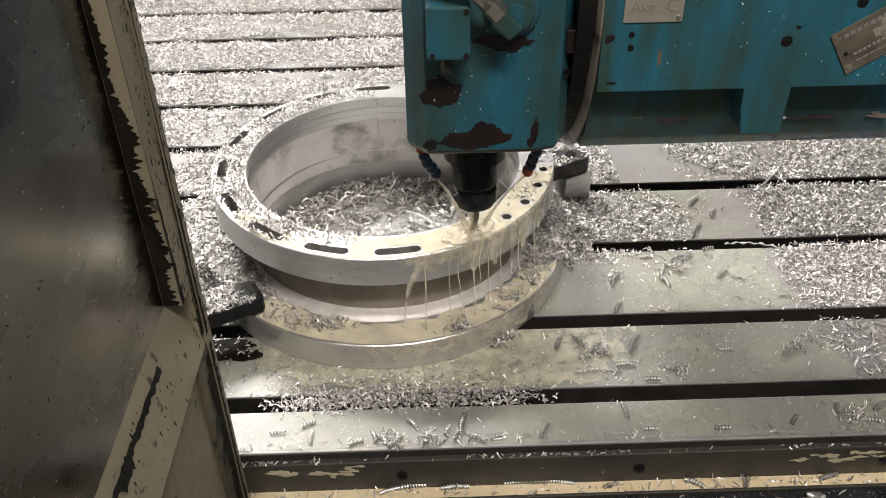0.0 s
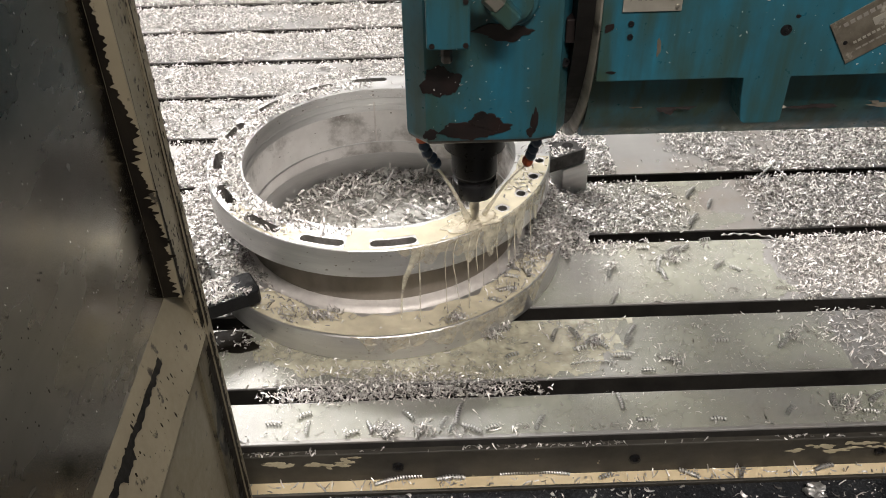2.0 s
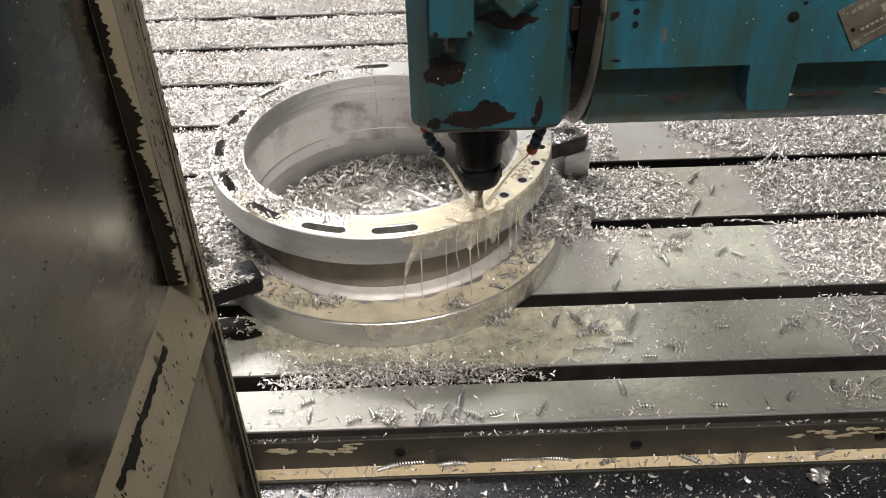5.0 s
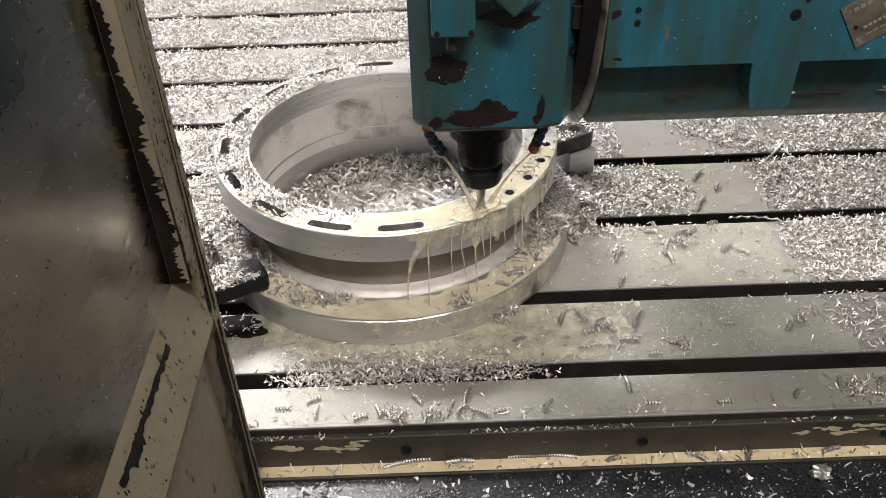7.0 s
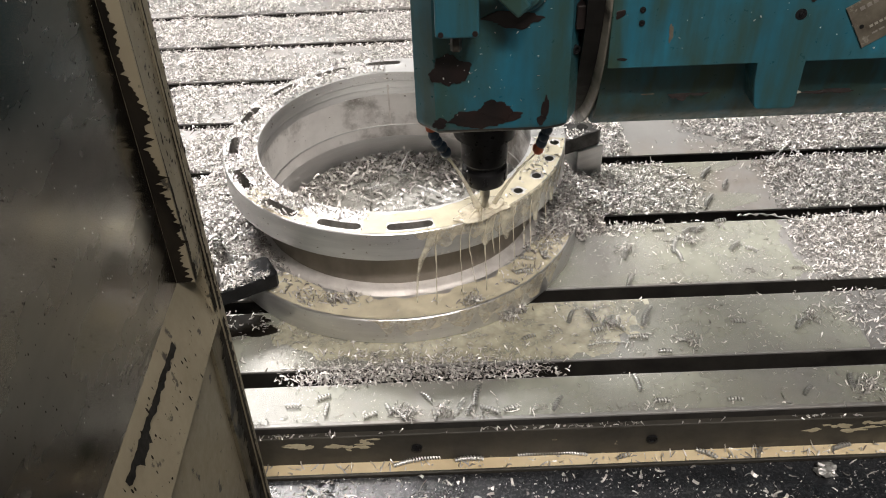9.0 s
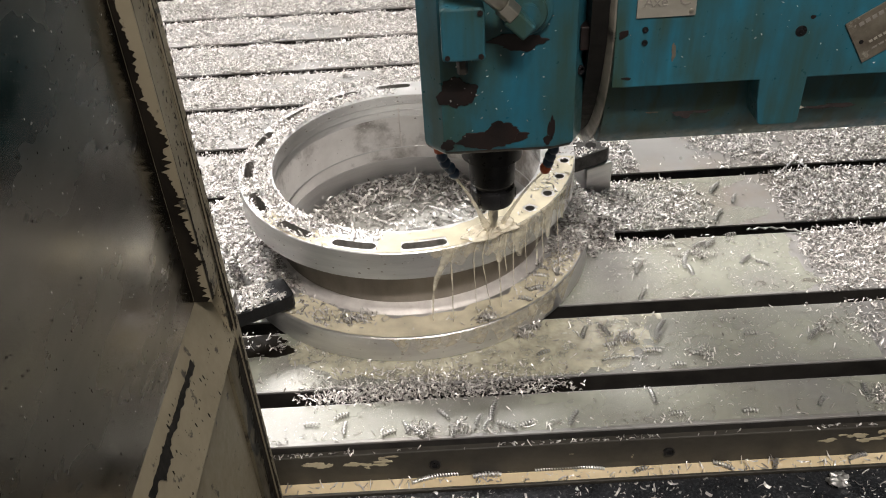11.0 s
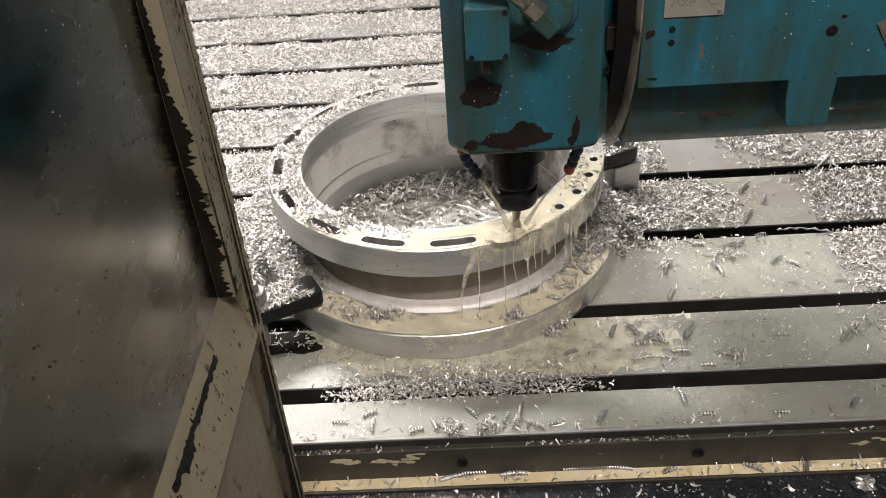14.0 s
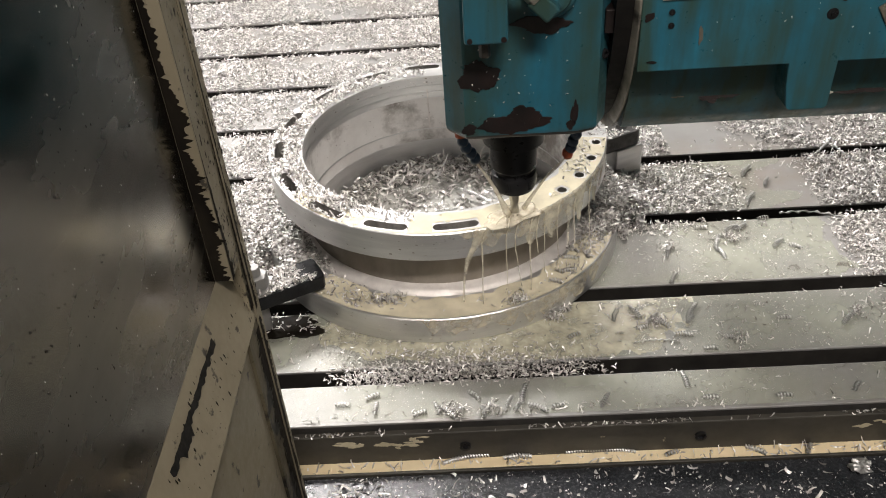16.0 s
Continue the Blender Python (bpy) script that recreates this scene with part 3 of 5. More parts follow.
    # spindle nose and collet chuck
    smooth(part("nose_plate", lathe([(0, 0.3040), (0.052, 0.3040), (0.050, 0.294), (0.037, 0.283), (0.0350, 0.281), (0.0345, 0.2578), (0, 0.2578)], 64, None, Matrix.Translation((HX, HY, 0))), M_BLACK, ob, "black spindle nose"), 30)
    chuck = empty("collet_chuck", Matrix.Translation((HX, HY, 0.191)))
    chuck.parent = ob
    prof = [(0, 0.0665), (0.0255, 0.0665), (0.0262, 0.065), (0.0262, 0.034), (0.0245, 0.031), (0.0215, 0.029), (0.0215, 0.026), (0.0250, 0.024), (0.0258, 0.022), (0.0258, 0.010), (0.0235, 0.004), (0.0180, 0.0), (0, 0.0)]
    smooth(part("collet_body", lathe(prof, 64), M_BLACK, chuck, "black collet chuck"), 25)
    for k in range(6):
        n = box(-0.002, 0.002, -0.0268, -0.0245, 0.010, 0.021, 0.0004)
        bmesh.ops.transform(n, matrix=pose(0, 0, 0, 0, 0, 60 * k), verts=n.verts)
        part("nut_notch", n, M_BLACK, chuck)
    # end mill with two helical flutes
    bm = bmesh.new()
    rings = []
    for i in range(17):
        z = -0.05 + 0.05 * i / 16
        tw = z * 120
        rings.append([bm.verts.new(((0.0062 - 0.0022 * (1 + math.cos(2 * a)) / 2) * math.cos(a + tw), (0.0062 - 0.0022 * (1 + math.cos(2 * a)) / 2) * math.sin(a + tw), z)) for a in [2 * math.pi * k / 20 for k in range(20)]])
    for a, b in zip(rings, rings[1:]):
        for k in range(20):
            bm.faces.new((a[k], a[(k + 1) % 20], b[(k + 1) % 20], b[k]))
    bm.faces.new(rings[0][::-1])
    smooth(part("end_mill", bm, M_BRASS, chuck, "spinning steel end mill"), 40)
    # coolant nozzles of ball segments
    for pts, tip in (([(-0.008, 0.786, 0.293), (-0.006, 0.786, 0.283), (-0.003, 0.787, 0.274), (0.002, 0.789, 0.266), (0.006, 0.791, 0.258)], M_BLUE_HOSE),
                     ([(0.114, 0.790, 0.292), (0.113, 0.790, 0.282), (0.110, 0.791, 0.273), (0.108, 0.792, 0.265), (0.105, 0.793, 0.257)], M_ORANGE)):
        nz = part("coolant_nozzle", lathe([(0, -0.004), (0.006, -0.004), (0.0065, 0.003), (0, 0.020)], 16, None, Matrix.Translation(pts[0])), M_ORANGE, ob, "orange and blue jointed coolant nozzle")
        for i, p in enumerate(pts[1:]):
            s = lathe([(0, -0.0055), (0.0045, -0.005), (0.0062, -0.001), (0.0056, 0.003), (0.004, 0.0055), (0, 0.006)], 16, None, Matrix.Translation(p))
            smooth(part("segment", s, tip if i == 3 else M_BLUE_HOSE, nz), 0)
    return tagged(ob, "blue milling spindle unit with black collet chuck and coolant nozzles", "milling spindle"), chuck


head, chuck = milling_head()


def milling_ram():
    ob = empty("milling_ram")
    YA = 0.702
    x0, x1 = 0.1515, 1.7
    # front plate with a tab that hangs down; on both sides of it the lower edge is cut back into long hollows
    part("arm_casting", box(x0 + 0.002, x1, YA + 0.05, 0.93, 0.36, 0.72, 0.004), M_BLUE, ob)
    edge = [(x0, 0.392), (0.2852, 0.392), (0.2862, 0.372), (0.2902, 0.3480), (0.2935, 0.3455), (0.3245, 0.3455), (0.3275, 0.3480), (0.3282, 0.392), (x1, 0.392), (x1, 0.72), (x0, 0.72)]
    plate = part("front_plate", prism(edge, 0, 0.045, 0.0010, pose(0, YA + 0.045, 0, 90)), M_BLUE, ob, "blue painted front plate with a hanging tab, chipped and streaked")
    bm = bmesh.new()
    prof = [(YA + 0.026, 0.3925), (YA + 0.0275, 0.368), (YA + 0.033, 0.346), (YA + 0.043, 0.3240), (YA + 0.056, 0.3060), (YA + 0.070, 0.3010), (0.90, 0.3010)]
    a = [bm.verts.new((x0 + 0.001, y, z)) for y, z in prof]
    b = [bm.verts.new((x1, y, z)) for y, z in prof]
    for i in range(len(prof) - 1):
        bm.faces.new((a[i], b[i], b[i + 1], a[i + 1]))
    bm.faces.new(a + [bm.verts.new((x0 + 0.001, 0.90, 0.3925))])
    bmesh.ops.recalc_face_normals(bm, faces=bm.faces)
    smooth(part("under_curve", bm, M_BLUE, ob, "rounded hollowed underside of the ram"), 50)
    # grime caught along the lower edge
    r_ = random.Random(31)
    for k in range(14):
        x = r_.choice((r_.uniform(0.335, 0.44), r_.uniform(0.16, 0.50)))
        bm = blob(r_.uniform(0.004, 0.014), r_.uniform(0.0012, 0.0035), 0, 60 + k, 0.5, 40, 0.0003)
        bmesh.ops.transform(bm, matrix=pose(x, YA + 0.0325, r_.uniform(0.343, 0.349), 68), verts=bm.verts)
        part("bare_patch", bm, r_.choice((M_RUST_DARK, M_RUST_DARK, M_PLATE_DARK)), ob, "oily grime and bare metal along the lower edge")
    for x, z in ((0.1772, 0.4463), (0.1776, 0.4344)):
        b = lathe([(0, 0), (0.0027, 0), (0.0027, 0.001), (0.0015, 0.0012), (0, 0.0006)], 14)
        bmesh.ops.transform(b, matrix=pose(x, YA, z, 90), verts=b.verts)
        part("screw", b, M_BLACK, plate)
    for x, z in ((0.3141, 0.4365), (0.372, 0.470)):
        b = lathe([(0, 0.0015), (0.0015, 0.0015), (0.0020, 0.0005), (0.0048, 0.0005), (0.0052, 0), (0, 0)], 18)
        bmesh.ops.transform(b, matrix=pose(x, YA, z, 90), verts=b.verts)
        part("bolt_hole", b, M_BLACK, plate)
    p1 = part("nameplate", box(0.1682, 0.2188, YA - 0.0015, YA - 0.0002, 0.4573, 0.493, 0.0003), M_PLATE, ob, "scratched grey metal nameplate")
    for word, x, size in (("Axe", 0.1735, 0.0125), ("C", 0.2030, 0.016)):
        cu = bpy.data.curves.new("lettering", "FONT")
        cu.body, cu.size, cu.extrude = word, size, 0.0004
        scene.view_layers[0].update()
        tx = new("lettering", cu)
        scene.view_layers[0].update()
        me = bpy.data.meshes.new_from_object(tx.evaluated_get(bpy.context.evaluated_depsgraph_get()))
        bpy.data.objects.remove(tx)
        me.materials.clear()
        me.materials.append(M_INK)
        ob2 = new("lettering", me)
        me.transform(pose(x, YA - 0.0017, 0.4672, 90))
        ob2.parent = p1
    s = lathe([(0, 0), (0.0022, 0), (0.0018, 0.0012), (0, 0.0015)], 12)
    bmesh.ops.transform(s, matrix=pose(0.2150, YA - 0.0015, 0.4615, 90), verts=s.verts)
    part("rivet", s, M_BRASS, p1)
    tilt = pose(0.3740, YA, 0.4037, 0, -32, 0)
    b = box(0, 0.085, -0.0016, -0.0002, 0.0, 0.0433, 0.0004)
    bmesh.ops.transform(b, matrix=tilt, verts=b.verts)
    p2 = part("dirty_plate", b, M_PLATE_DARK, ob, "tilted grimy metal data plate")
    rows = [(0.033, 0.058, 0.0215, 0.0290, M_PLATE)]
    rows += [(0.010 + 0.0058 * k, 0.0140 + 0.0058 * k, 0.0345, 0.0380, M_INK) for k in range(9)]
    rows += [(0.012 + 0.0042 * k, 0.0148 + 0.0042 * k, 0.0150, 0.0172, M_PLATE) for k in range(12)]
    rows += [(0.012 + 0.0060 * k, 0.0165 + 0.0060 * k, 0.0080, 0.0095, M_INK) for k in range(8)]
    for xa, xb, za, zb, ink in rows:
        b = box(xa, xb, -0.0020, -0.0015, za, zb)
        bmesh.ops.transform(b, matrix=tilt, verts=b.verts)
        part("plate_mark", b, ink, p2)
    b = lathe([(0, 0), (0.0020, 0), (0.0020, 0.0004), (0, 0.0004)], 12)
    bmesh.ops.transform(b, matrix=tilt @ pose(0.006, -0.0016, 0.020, 90), verts=b.verts)
    part("rivet_hole", b, M_BLACK, p2)
    for x, z, rx, rz, seed in ((0.2040, 0.4240, 0.0018, 0.009, 41), (0.1585, 0.443, 0.004, 0.004, 43), (0.164, 0.401, 0.004, 0.0015, 44), (0.322, 0.449, 0.002, 0.002, 45)):
        bm = blob(rx, rz, 0, seed, 0.4, 24, 0.0003)
        bmesh.ops.transform(bm, matrix=pose(x, YA - 0.0002, z, 90), verts=bm.verts)
        part("bare_patch", bm, M_PLATE_DARK if seed == 41 else M_RUST_DARK, plate, "bare scraped metal")
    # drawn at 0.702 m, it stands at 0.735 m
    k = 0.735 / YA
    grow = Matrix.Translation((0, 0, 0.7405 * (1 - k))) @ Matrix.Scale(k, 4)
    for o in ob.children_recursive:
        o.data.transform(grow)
    return tagged(ob, "blue milling machine ram with metal plates and chipped paint", "machine ram")


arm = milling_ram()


# ---- guard ----
def guard_door():
    ob = empty("guard_door", pose(-0.19, 0, 0))
    part("sheet", box(-0.05, -0.0155, -0.9, 0.508, 0.3207, 1.5), M_STAINLESS, ob, "brushed stainless steel sheet, spattered with coolant")
    part("lower_sheet", box(-0.05, -0.004, -0.9, 0.505, -0.6, 0.2545), M_BEIGE, ob)
    rail = prism([(-0.05, 0.2555), (-0.002, 0.2555), (0.0, 0.258), (-0.0155, 0.3204), (-0.05, 0.3204)], -0.535, 0.9, 0.0, pose(0, 0, 0, 90))
    part("rail", rail, M_BEIGE, ob, "beige painted horizontal rail with a scraped black line")
    part("lower_web", box(-0.05, -0.0010, 0.5055, 0.5395, -0.6, 0.2545), M_GRIMY, ob, "brown and black grimy lower channel")
    part("post_edge", box(-0.055, 0.0, 0.5400, 0.5560, -0.6, 1.5, 0.002), M_BEIGE, ob, "beige painted post edge")
    part("post_inner", box(-0.05, -0.0015, 0.5085, 0.5398, 0.3207, 1.5), M_BEIGE, ob, "grimy beige inner side of the post")
    part("post_foot", box(-0.05, -0.0015, 0.5325, 0.5398, 0.2560, 0.3205), M_BEIGE, ob, "grimy beige inner side of the post")

    def ragged(y0, side, width, za, zb, x, seed, inner=False):
        """Oily grime with a torn edge that spreads from y0 to one side, or out from x along the post's inner side."""
        bm = bmesh.new()
        n = int((zb - za) / 0.0011)
        prev = None
        for i in range(n + 1):
            z = za + (zb - za) * i / n
            w = width(z) * max(0.02, 0.78 + 0.55 * noise.noise((seed, z * 31, 0)) + 0.35 * noise.noise((seed, z * 113, 1)) + 0.55 * noise.noise((seed, z * 390, 2)))
            cur = [bm.verts.new((x, y0, z)), bm.verts.new((x + w, y0, z) if inner else (x, y0 + side * w, z))]
            if prev:
                bm.faces.new((prev[0], cur[0], cur[1], prev[1]) if side > 0 else (prev[1], cur[1], cur[0], prev[0]))
            prev = cur
        part("grime_streak", bm, M_GRIME_SHADE, ob, "ragged black oily grime")

    low = lambda z, top: min(1.0, max(0.0, (top - z) / 0.2))
    ragged(0.5082, 1, lambda z: min(0.0137, 0.0055 + 0.0120 * low(z, 0.55)), 0.321, 0.80, -0.0154, 5, True)
    ragged(0.5087, 1, lambda z: 0.0008 + 0.0150 * low(z, 0.44), 0.321, 0.80, -0.0010, 6)
    ragged(0.5397, -1, lambda z: 0.0010 + 0.0070 * low(z, 0.47), 0.268, 0.80, -0.0006, 7)
    ragged(0.5405, 1, lambda z: 0.0022 + 0.0042 * low(z, 0.47), 0.262, 0.80, 0.0006, 3)
    ragged(0.5405, 1, lambda z: 0.0085, -0.25, 0.252, 0.0006, 9)
    ragged(0.5394, -1, lambda z: 0.0190, -0.25, 0.247, -0.0006, 13)
    r_ = random.Random(12)
    bm = bmesh.new()
    for k in range(700):
        z = 0.26 + 0.46 * r_.random()
        y = 0.5415 + 0.0135 * r_.random() ** r_.choice((0.35, 2.2)) if k % 2 else 0.5155 + 0.024 * r_.random()
        s = 0.0003 + 0.0012 * r_.random() ** 3
        bmesh.ops.create_circle(bm, cap_ends=True, segments=7, radius=s, matrix=pose(0.0005 if y > 0.54 else -0.0010, y, z, 0, 90, 0) @ Matrix.Diagonal((1.0 + 1.6 * r_.random(), 0.8, 1, 1)))
    for k in range(110):
        y, z, s_ = 0.26 + 0.25 * r_.random(), 0.261 + 0.050 * r_.random(), 0.0003 + 0.0011 * r_.random() ** 4
        bmesh.ops.create_circle(bm, cap_ends=True, segments=7, radius=s_, matrix=pose(0.0006 - 0.2484 * (z - 0.258), y, z, 0, 76.0, 0) @ Matrix.Diagonal((1.0 + 1.5 * r_.random(), 0.8, 1, 1)))
    part("grime_specks", bm, M_GRIME_SHADE, ob, "black oily specks")
    # scraped line on the rail
    bm = bmesh.new()
    rng = random.Random(5)
    a, b = [], []
    for i in range(40):
        y = 0.459 - 0.125 * i / 39
        z = 0.3044 + 0.0012 * i / 39 + 0.0005 * rng.uniform(-1, 1)
        wd = 0.0030 + 0.0030 * rng.random() + (0.006 if 25 < i < 33 else 0.0)
        for side, zz in ((a, z + 0.0012 + 0.001 * rng.random()), (b, z - wd)):
            side.append(bm.verts.new((-0.0155 * (zz - 0.258) / 0.0624 + 0.0006, y, zz)))
    for i in range(39):
        bm.faces.new((a[i], a[i + 1], b[i + 1], b[i]))
    part("scrape", bm, M_RUBBER, ob, "black scrape through the paint")
    return tagged(ob, "open guard door of stainless sheet in a beige frame, grimy", "machine guard")


guard_door()

# ---- chips ----
rng = np.random.default_rng(7)


def vnoise(x, y, scale, seed):
    """Smooth value noise of plan points, 0 to 1."""
    g = np.random.default_rng(seed).random((64, 64))
    u, v = np.asarray(x) * scale + 100.3, np.asarray(y) * scale + 100.7
    i, j = np.floor(u).astype(int), np.floor(v).astype(int)
    a, b = u - i, v - j
    a, b = a * a * (3 - 2 * a), b * b * (3 - 2 * b)
    p = lambda di, dj: g[(i + di) % 64, (j + dj) % 64]
    return (p(0, 0) * (1 - a) + p(1, 0) * a) * (1 - b) + (p(0, 1) * (1 - a) + p(1, 1) * a) * b


def chip_mesh(name, pts, material, size=(0.006, 0.0135), width=(0.0010, 0.0023), tilt=0.42, curl=(0.2, 1.9), parent=None, k=4):
    """Many small curled slivers, each a bent ribbon lying on its point."""
    n = len(pts)
    ln = rng.uniform(*size, n) * rng.choice([0.6, 1.0, 1.35], n, p=[0.35, 0.5, 0.15])
    wd = rng.uniform(*width, n)
    cv = rng.uniform(*curl, n)
    s = np.linspace(-0.5, 0.5, k)
    ang = cv[:, None] * s[None, :]
    rad = ln / cv
    lx = rad[:, None] * np.sin(ang)
    lz = rad[:, None] * (1 - np.cos(ang)) * rng.choice([-1, 1], n)[:, None]
    tw = rng.uniform(-0.9, 0.9, n)[:, None] * s[None, :] * 2 + rng.normal(0, 0.5, n)[:, None]
    verts = np.zeros((n, k, 2, 3))
    for side, sg in ((0, -1), (1, 1)):
        verts[:, :, side, 0] = lx
        verts[:, :, side, 1] = sg * wd[:, None] / 2 * np.cos(tw)
        verts[:, :, side, 2] = lz + sg * wd[:, None] / 2 * np.sin(tw)
    yaw, pit = rng.uniform(0, 2 * np.pi, n), rng.normal(0, tilt, n)
    c, s_ = np.cos(pit)[:, None, None], np.sin(pit)[:, None, None]
    x, z = verts[..., 0] * c - verts[..., 2] * s_, verts[..., 0] * s_ + verts[..., 2] * c
    c, s_ = np.cos(yaw)[:, None, None], np.sin(yaw)[:, None, None]
    verts[..., 0], verts[..., 1], verts[..., 2] = x * c - verts[..., 1] * s_, x * s_ + verts[..., 1] * c, z
    verts[..., 2] -= verts[..., 2].min(axis=(1, 2))[:, None, None]
    verts += np.asarray(pts)[:, None, None, :]
    base = np.arange(n)[:, None] * (2 * k)
    quads = np.concatenate([base + np.array([2 * j, 2 * j + 1, 2 * j + 3, 2 * j + 2]) for j in range(k - 1)], axis=0)
    me = bpy.data.meshes.new(name)
    me.vertices.add(n * k * 2)
    me.vertices.foreach_set("co", verts.reshape(-1).astype(np.float32))
    m = len(quads)
    me.loops.add(m * 4)
    me.loops.foreach_set("vertex_index", quads.reshape(-1).astype(np.int32))
    me.polygons.add(m)
    me.polygons.foreach_set("loop_start", (np.arange(m) * 4).astype(np.int32))
    me.update(calc_edges=True)
    me.validate()
    me.polygons.foreach_set("use_smooth", np.ones(m, bool))
    me.materials.append(material)
    ob = new(name, me)
    ob.parent = parent
    return ob


def on_land(y):
    d = np.min(np.abs(np.asarray(y)[:, None] - np.array(SLOTS)[None, :]), axis=1)
    return d > HALF - 0.002


def clear_of_ring(x, y, r=0.250):
    return np.hypot(x - RC.x, y - RC.y) > r


def scatter(count, x0, x1, y0, y1, density, pile=0.004):
    """Random plan points kept by a density in 0..1; they lie a little heaped where they are thick."""
    x, y = rng.uniform(x0, x1, count), rng.uniform(y0, y1, count)
    d = density(x, y)
    keep = rng.random(count) < d
    x, y, d = x[keep], y[keep], d[keep]
    z = 0.0004 + pile * d * rng.random(len(x)) ** 2
    return np.stack([x, y, z], 1)


def thick_left(x, y):
    n = vnoise(x, y, 14, 3) * 0.6 + vnoise(x, y, 45, 4) * 0.4
    phase = np.mod(y - 0.843, 0.16) / 0.16          # bare strips lie before each slot's near edge
    bare = np.clip((0.93 - phase) * 9 + (n - 0.45) * 4, 0.10, 1)
    d = np.clip(0.35 + (n - 0.28) * 3.2, 0.08, 1.0) * bare
    return d * clear_of_ring(x, y) * on_land(y)


def thick_right(x, y):
    n = vnoise(x, y, 12, 8) * 0.65 + vnoise(x, y, 40, 9) * 0.35
    edge = 0.465 + 0.06 * (vnoise(x, y, 9, 10) - 0.5) - 0.07 * (y > 1.17)
    d = np.clip((x - edge) * 25, 0, 1) * np.clip(0.2 + (n - 0.28) * 2.6, 0.05, 0.95)
    d = d * np.where(y < 0.72, 0.08, np.where(y < 0.83, 0.32, 1.0))
    heap = np.clip(1.35 - np.hypot((x - 0.235) / 0.115, (y - 1.075) / 0.085), 0, 1) ** 0.5
    heap = np.maximum(heap, np.clip(1.2 - np.hypot((x - 0.178) / 0.026, (y - 1.01) / 0.040), 0, 1) ** 0.5)
    light = np.where(vnoise(x, y, 16, 12) > 0.72, np.where(y < 0.83, 0.02, 0.05), 0.004)
    return np.maximum(np.maximum(d, heap * (0.5 + 0.5 * n)), light) * clear_of_ring(x, y) * on_land(y)


def front_heap(x, y):
    along = np.clip((x + 0.215) * 16, 0, 1) * np.clip((0.14 - x) * 8, 0, 1)
    across = np.exp(-((y - 0.716) / 0.013) ** 2)
    spread = 0.16 * np.exp(-((y - 0.740) / 0.020) ** 2)
    return along * np.clip(across + spread, 0, 1)


def near_sparse(x, y):
    n = vnoise(x, y, 18, 21)
    base = np.where(n > 0.66, 0.05, 0.012)
    left = 0.5 * np.exp(-np.hypot((x + 0.20) / 0.035, (y - 0.775) / 0.035) ** 2)
    flow = 0.22 * np.exp(-np.hypot((x - 0.17) / 0.10, (y - 0.775) / 0.030) ** 2)
    edge = 0.55 * np.exp(-((y - 0.647) / 0.007) ** 2) * np.clip((vnoise(x, y, 14, 23) - 0.42) * 5, 0, 1)
    edge = edge + 0.5 * np.exp(-np.hypot((x - 0.50) / 0.05, (y - 0.668) / 0.02) ** 2)
    return np.clip(base + left + flow + edge, 0, 1) * clear_of_ring(x, y) * on_land(y)


chips = np.concatenate([
    scatter(190000, -1.0, 0.30, 1.17, 2.3, thick_left, 0.007),
    scatter(26000, -0.75, -0.14, 0.86, 1.30, lambda x, y: thick_left(x, y) * np.clip((-0.16 - x) * 30, 0, 1), 0.008),
    scatter(180000, 0.10, 1.35, 0.72, 1.50, thick_right, 0.007),
    scatter(60000, 0.30, 1.5, 1.45, 2.3, thick_left, 0.006),
    scatter(8500, -0.32, 1.0, 0.640, 0.83, near_sparse, 0.002),
])
beside = scatter(9000, 0.150, 0.300, 0.90, 1.145, lambda x, y: np.clip(1.15 - np.hypot((x - 0.205) / 0.06, (y - 1.065) / 0.085), 0, 1) ** 0.4 * clear_of_ring(x, y) * on_land(y), 0.016)
far = np.stack([rng.uniform(-1.0, 0.25, 30000), np.array(SLOTS)[rng.integers(4, 10, 30000)] + rng.normal(-0.001, 0.007, 30000), rng.uniform(-0.020, -0.004, 30000)], 1)
far = far[vnoise(far[:, 0], far[:, 1], 12, 91) > 0.3]
chips = np.concatenate([chips, beside, far])
ride(tagged(chip_mesh("metal_chips", chips, M_CHIP, (0.0042, 0.0100), (0.0010, 0.0021), 0.42, k=3), "bright aluminium chips strewn thickly over the machine table", "metal chips", kind="stuff"))


def specks(x, y):
    return np.clip(0.15 + 1.6 * (vnoise(x, y, 20, 24) - 0.35), 0.03, 1) * np.clip(1.6 - np.abs(x - 0.25) / 0.25, 0.15, 1) * clear_of_ring(x, y) * on_land(y)


fine_chips = np.concatenate([scatter(1500, 0.12, 0.56, 0.857, 0.988, specks, 0.0005), scatter(1500, -0.05, 0.62, 0.727, 0.829, specks, 0.0005), scatter(700, -0.25, 0.62, 0.642, 0.697, specks, 0.0005), scatter(900, 0.28, 0.5, 1.018, 1.148, specks, 0.0005)])
ride(tagged(chip_mesh("fine_chips", fine_chips, M_CHIP, (0.0018, 0.0050), (0.0006, 0.0014), 0.15, k=3), "tiny flat aluminium chips lying in the thin coolant film", "metal chips", kind="stuff"))
heap = scatter(14500, -0.24, 0.15, 0.690, 0.80, front_heap, 0.002)
inside = np.abs(heap[:, 1] - 0.712) < HALF
heap[inside, 2] += -0.010 + 0.012 * rng.random(inside.sum())
ride(tagged(chip_mesh("slot_chips", heap, M_CHIP, (0.004, 0.0085), (0.0010, 0.0020)), "wet aluminium chips heaped along the front T-slot", "metal chips", kind="stuff"))
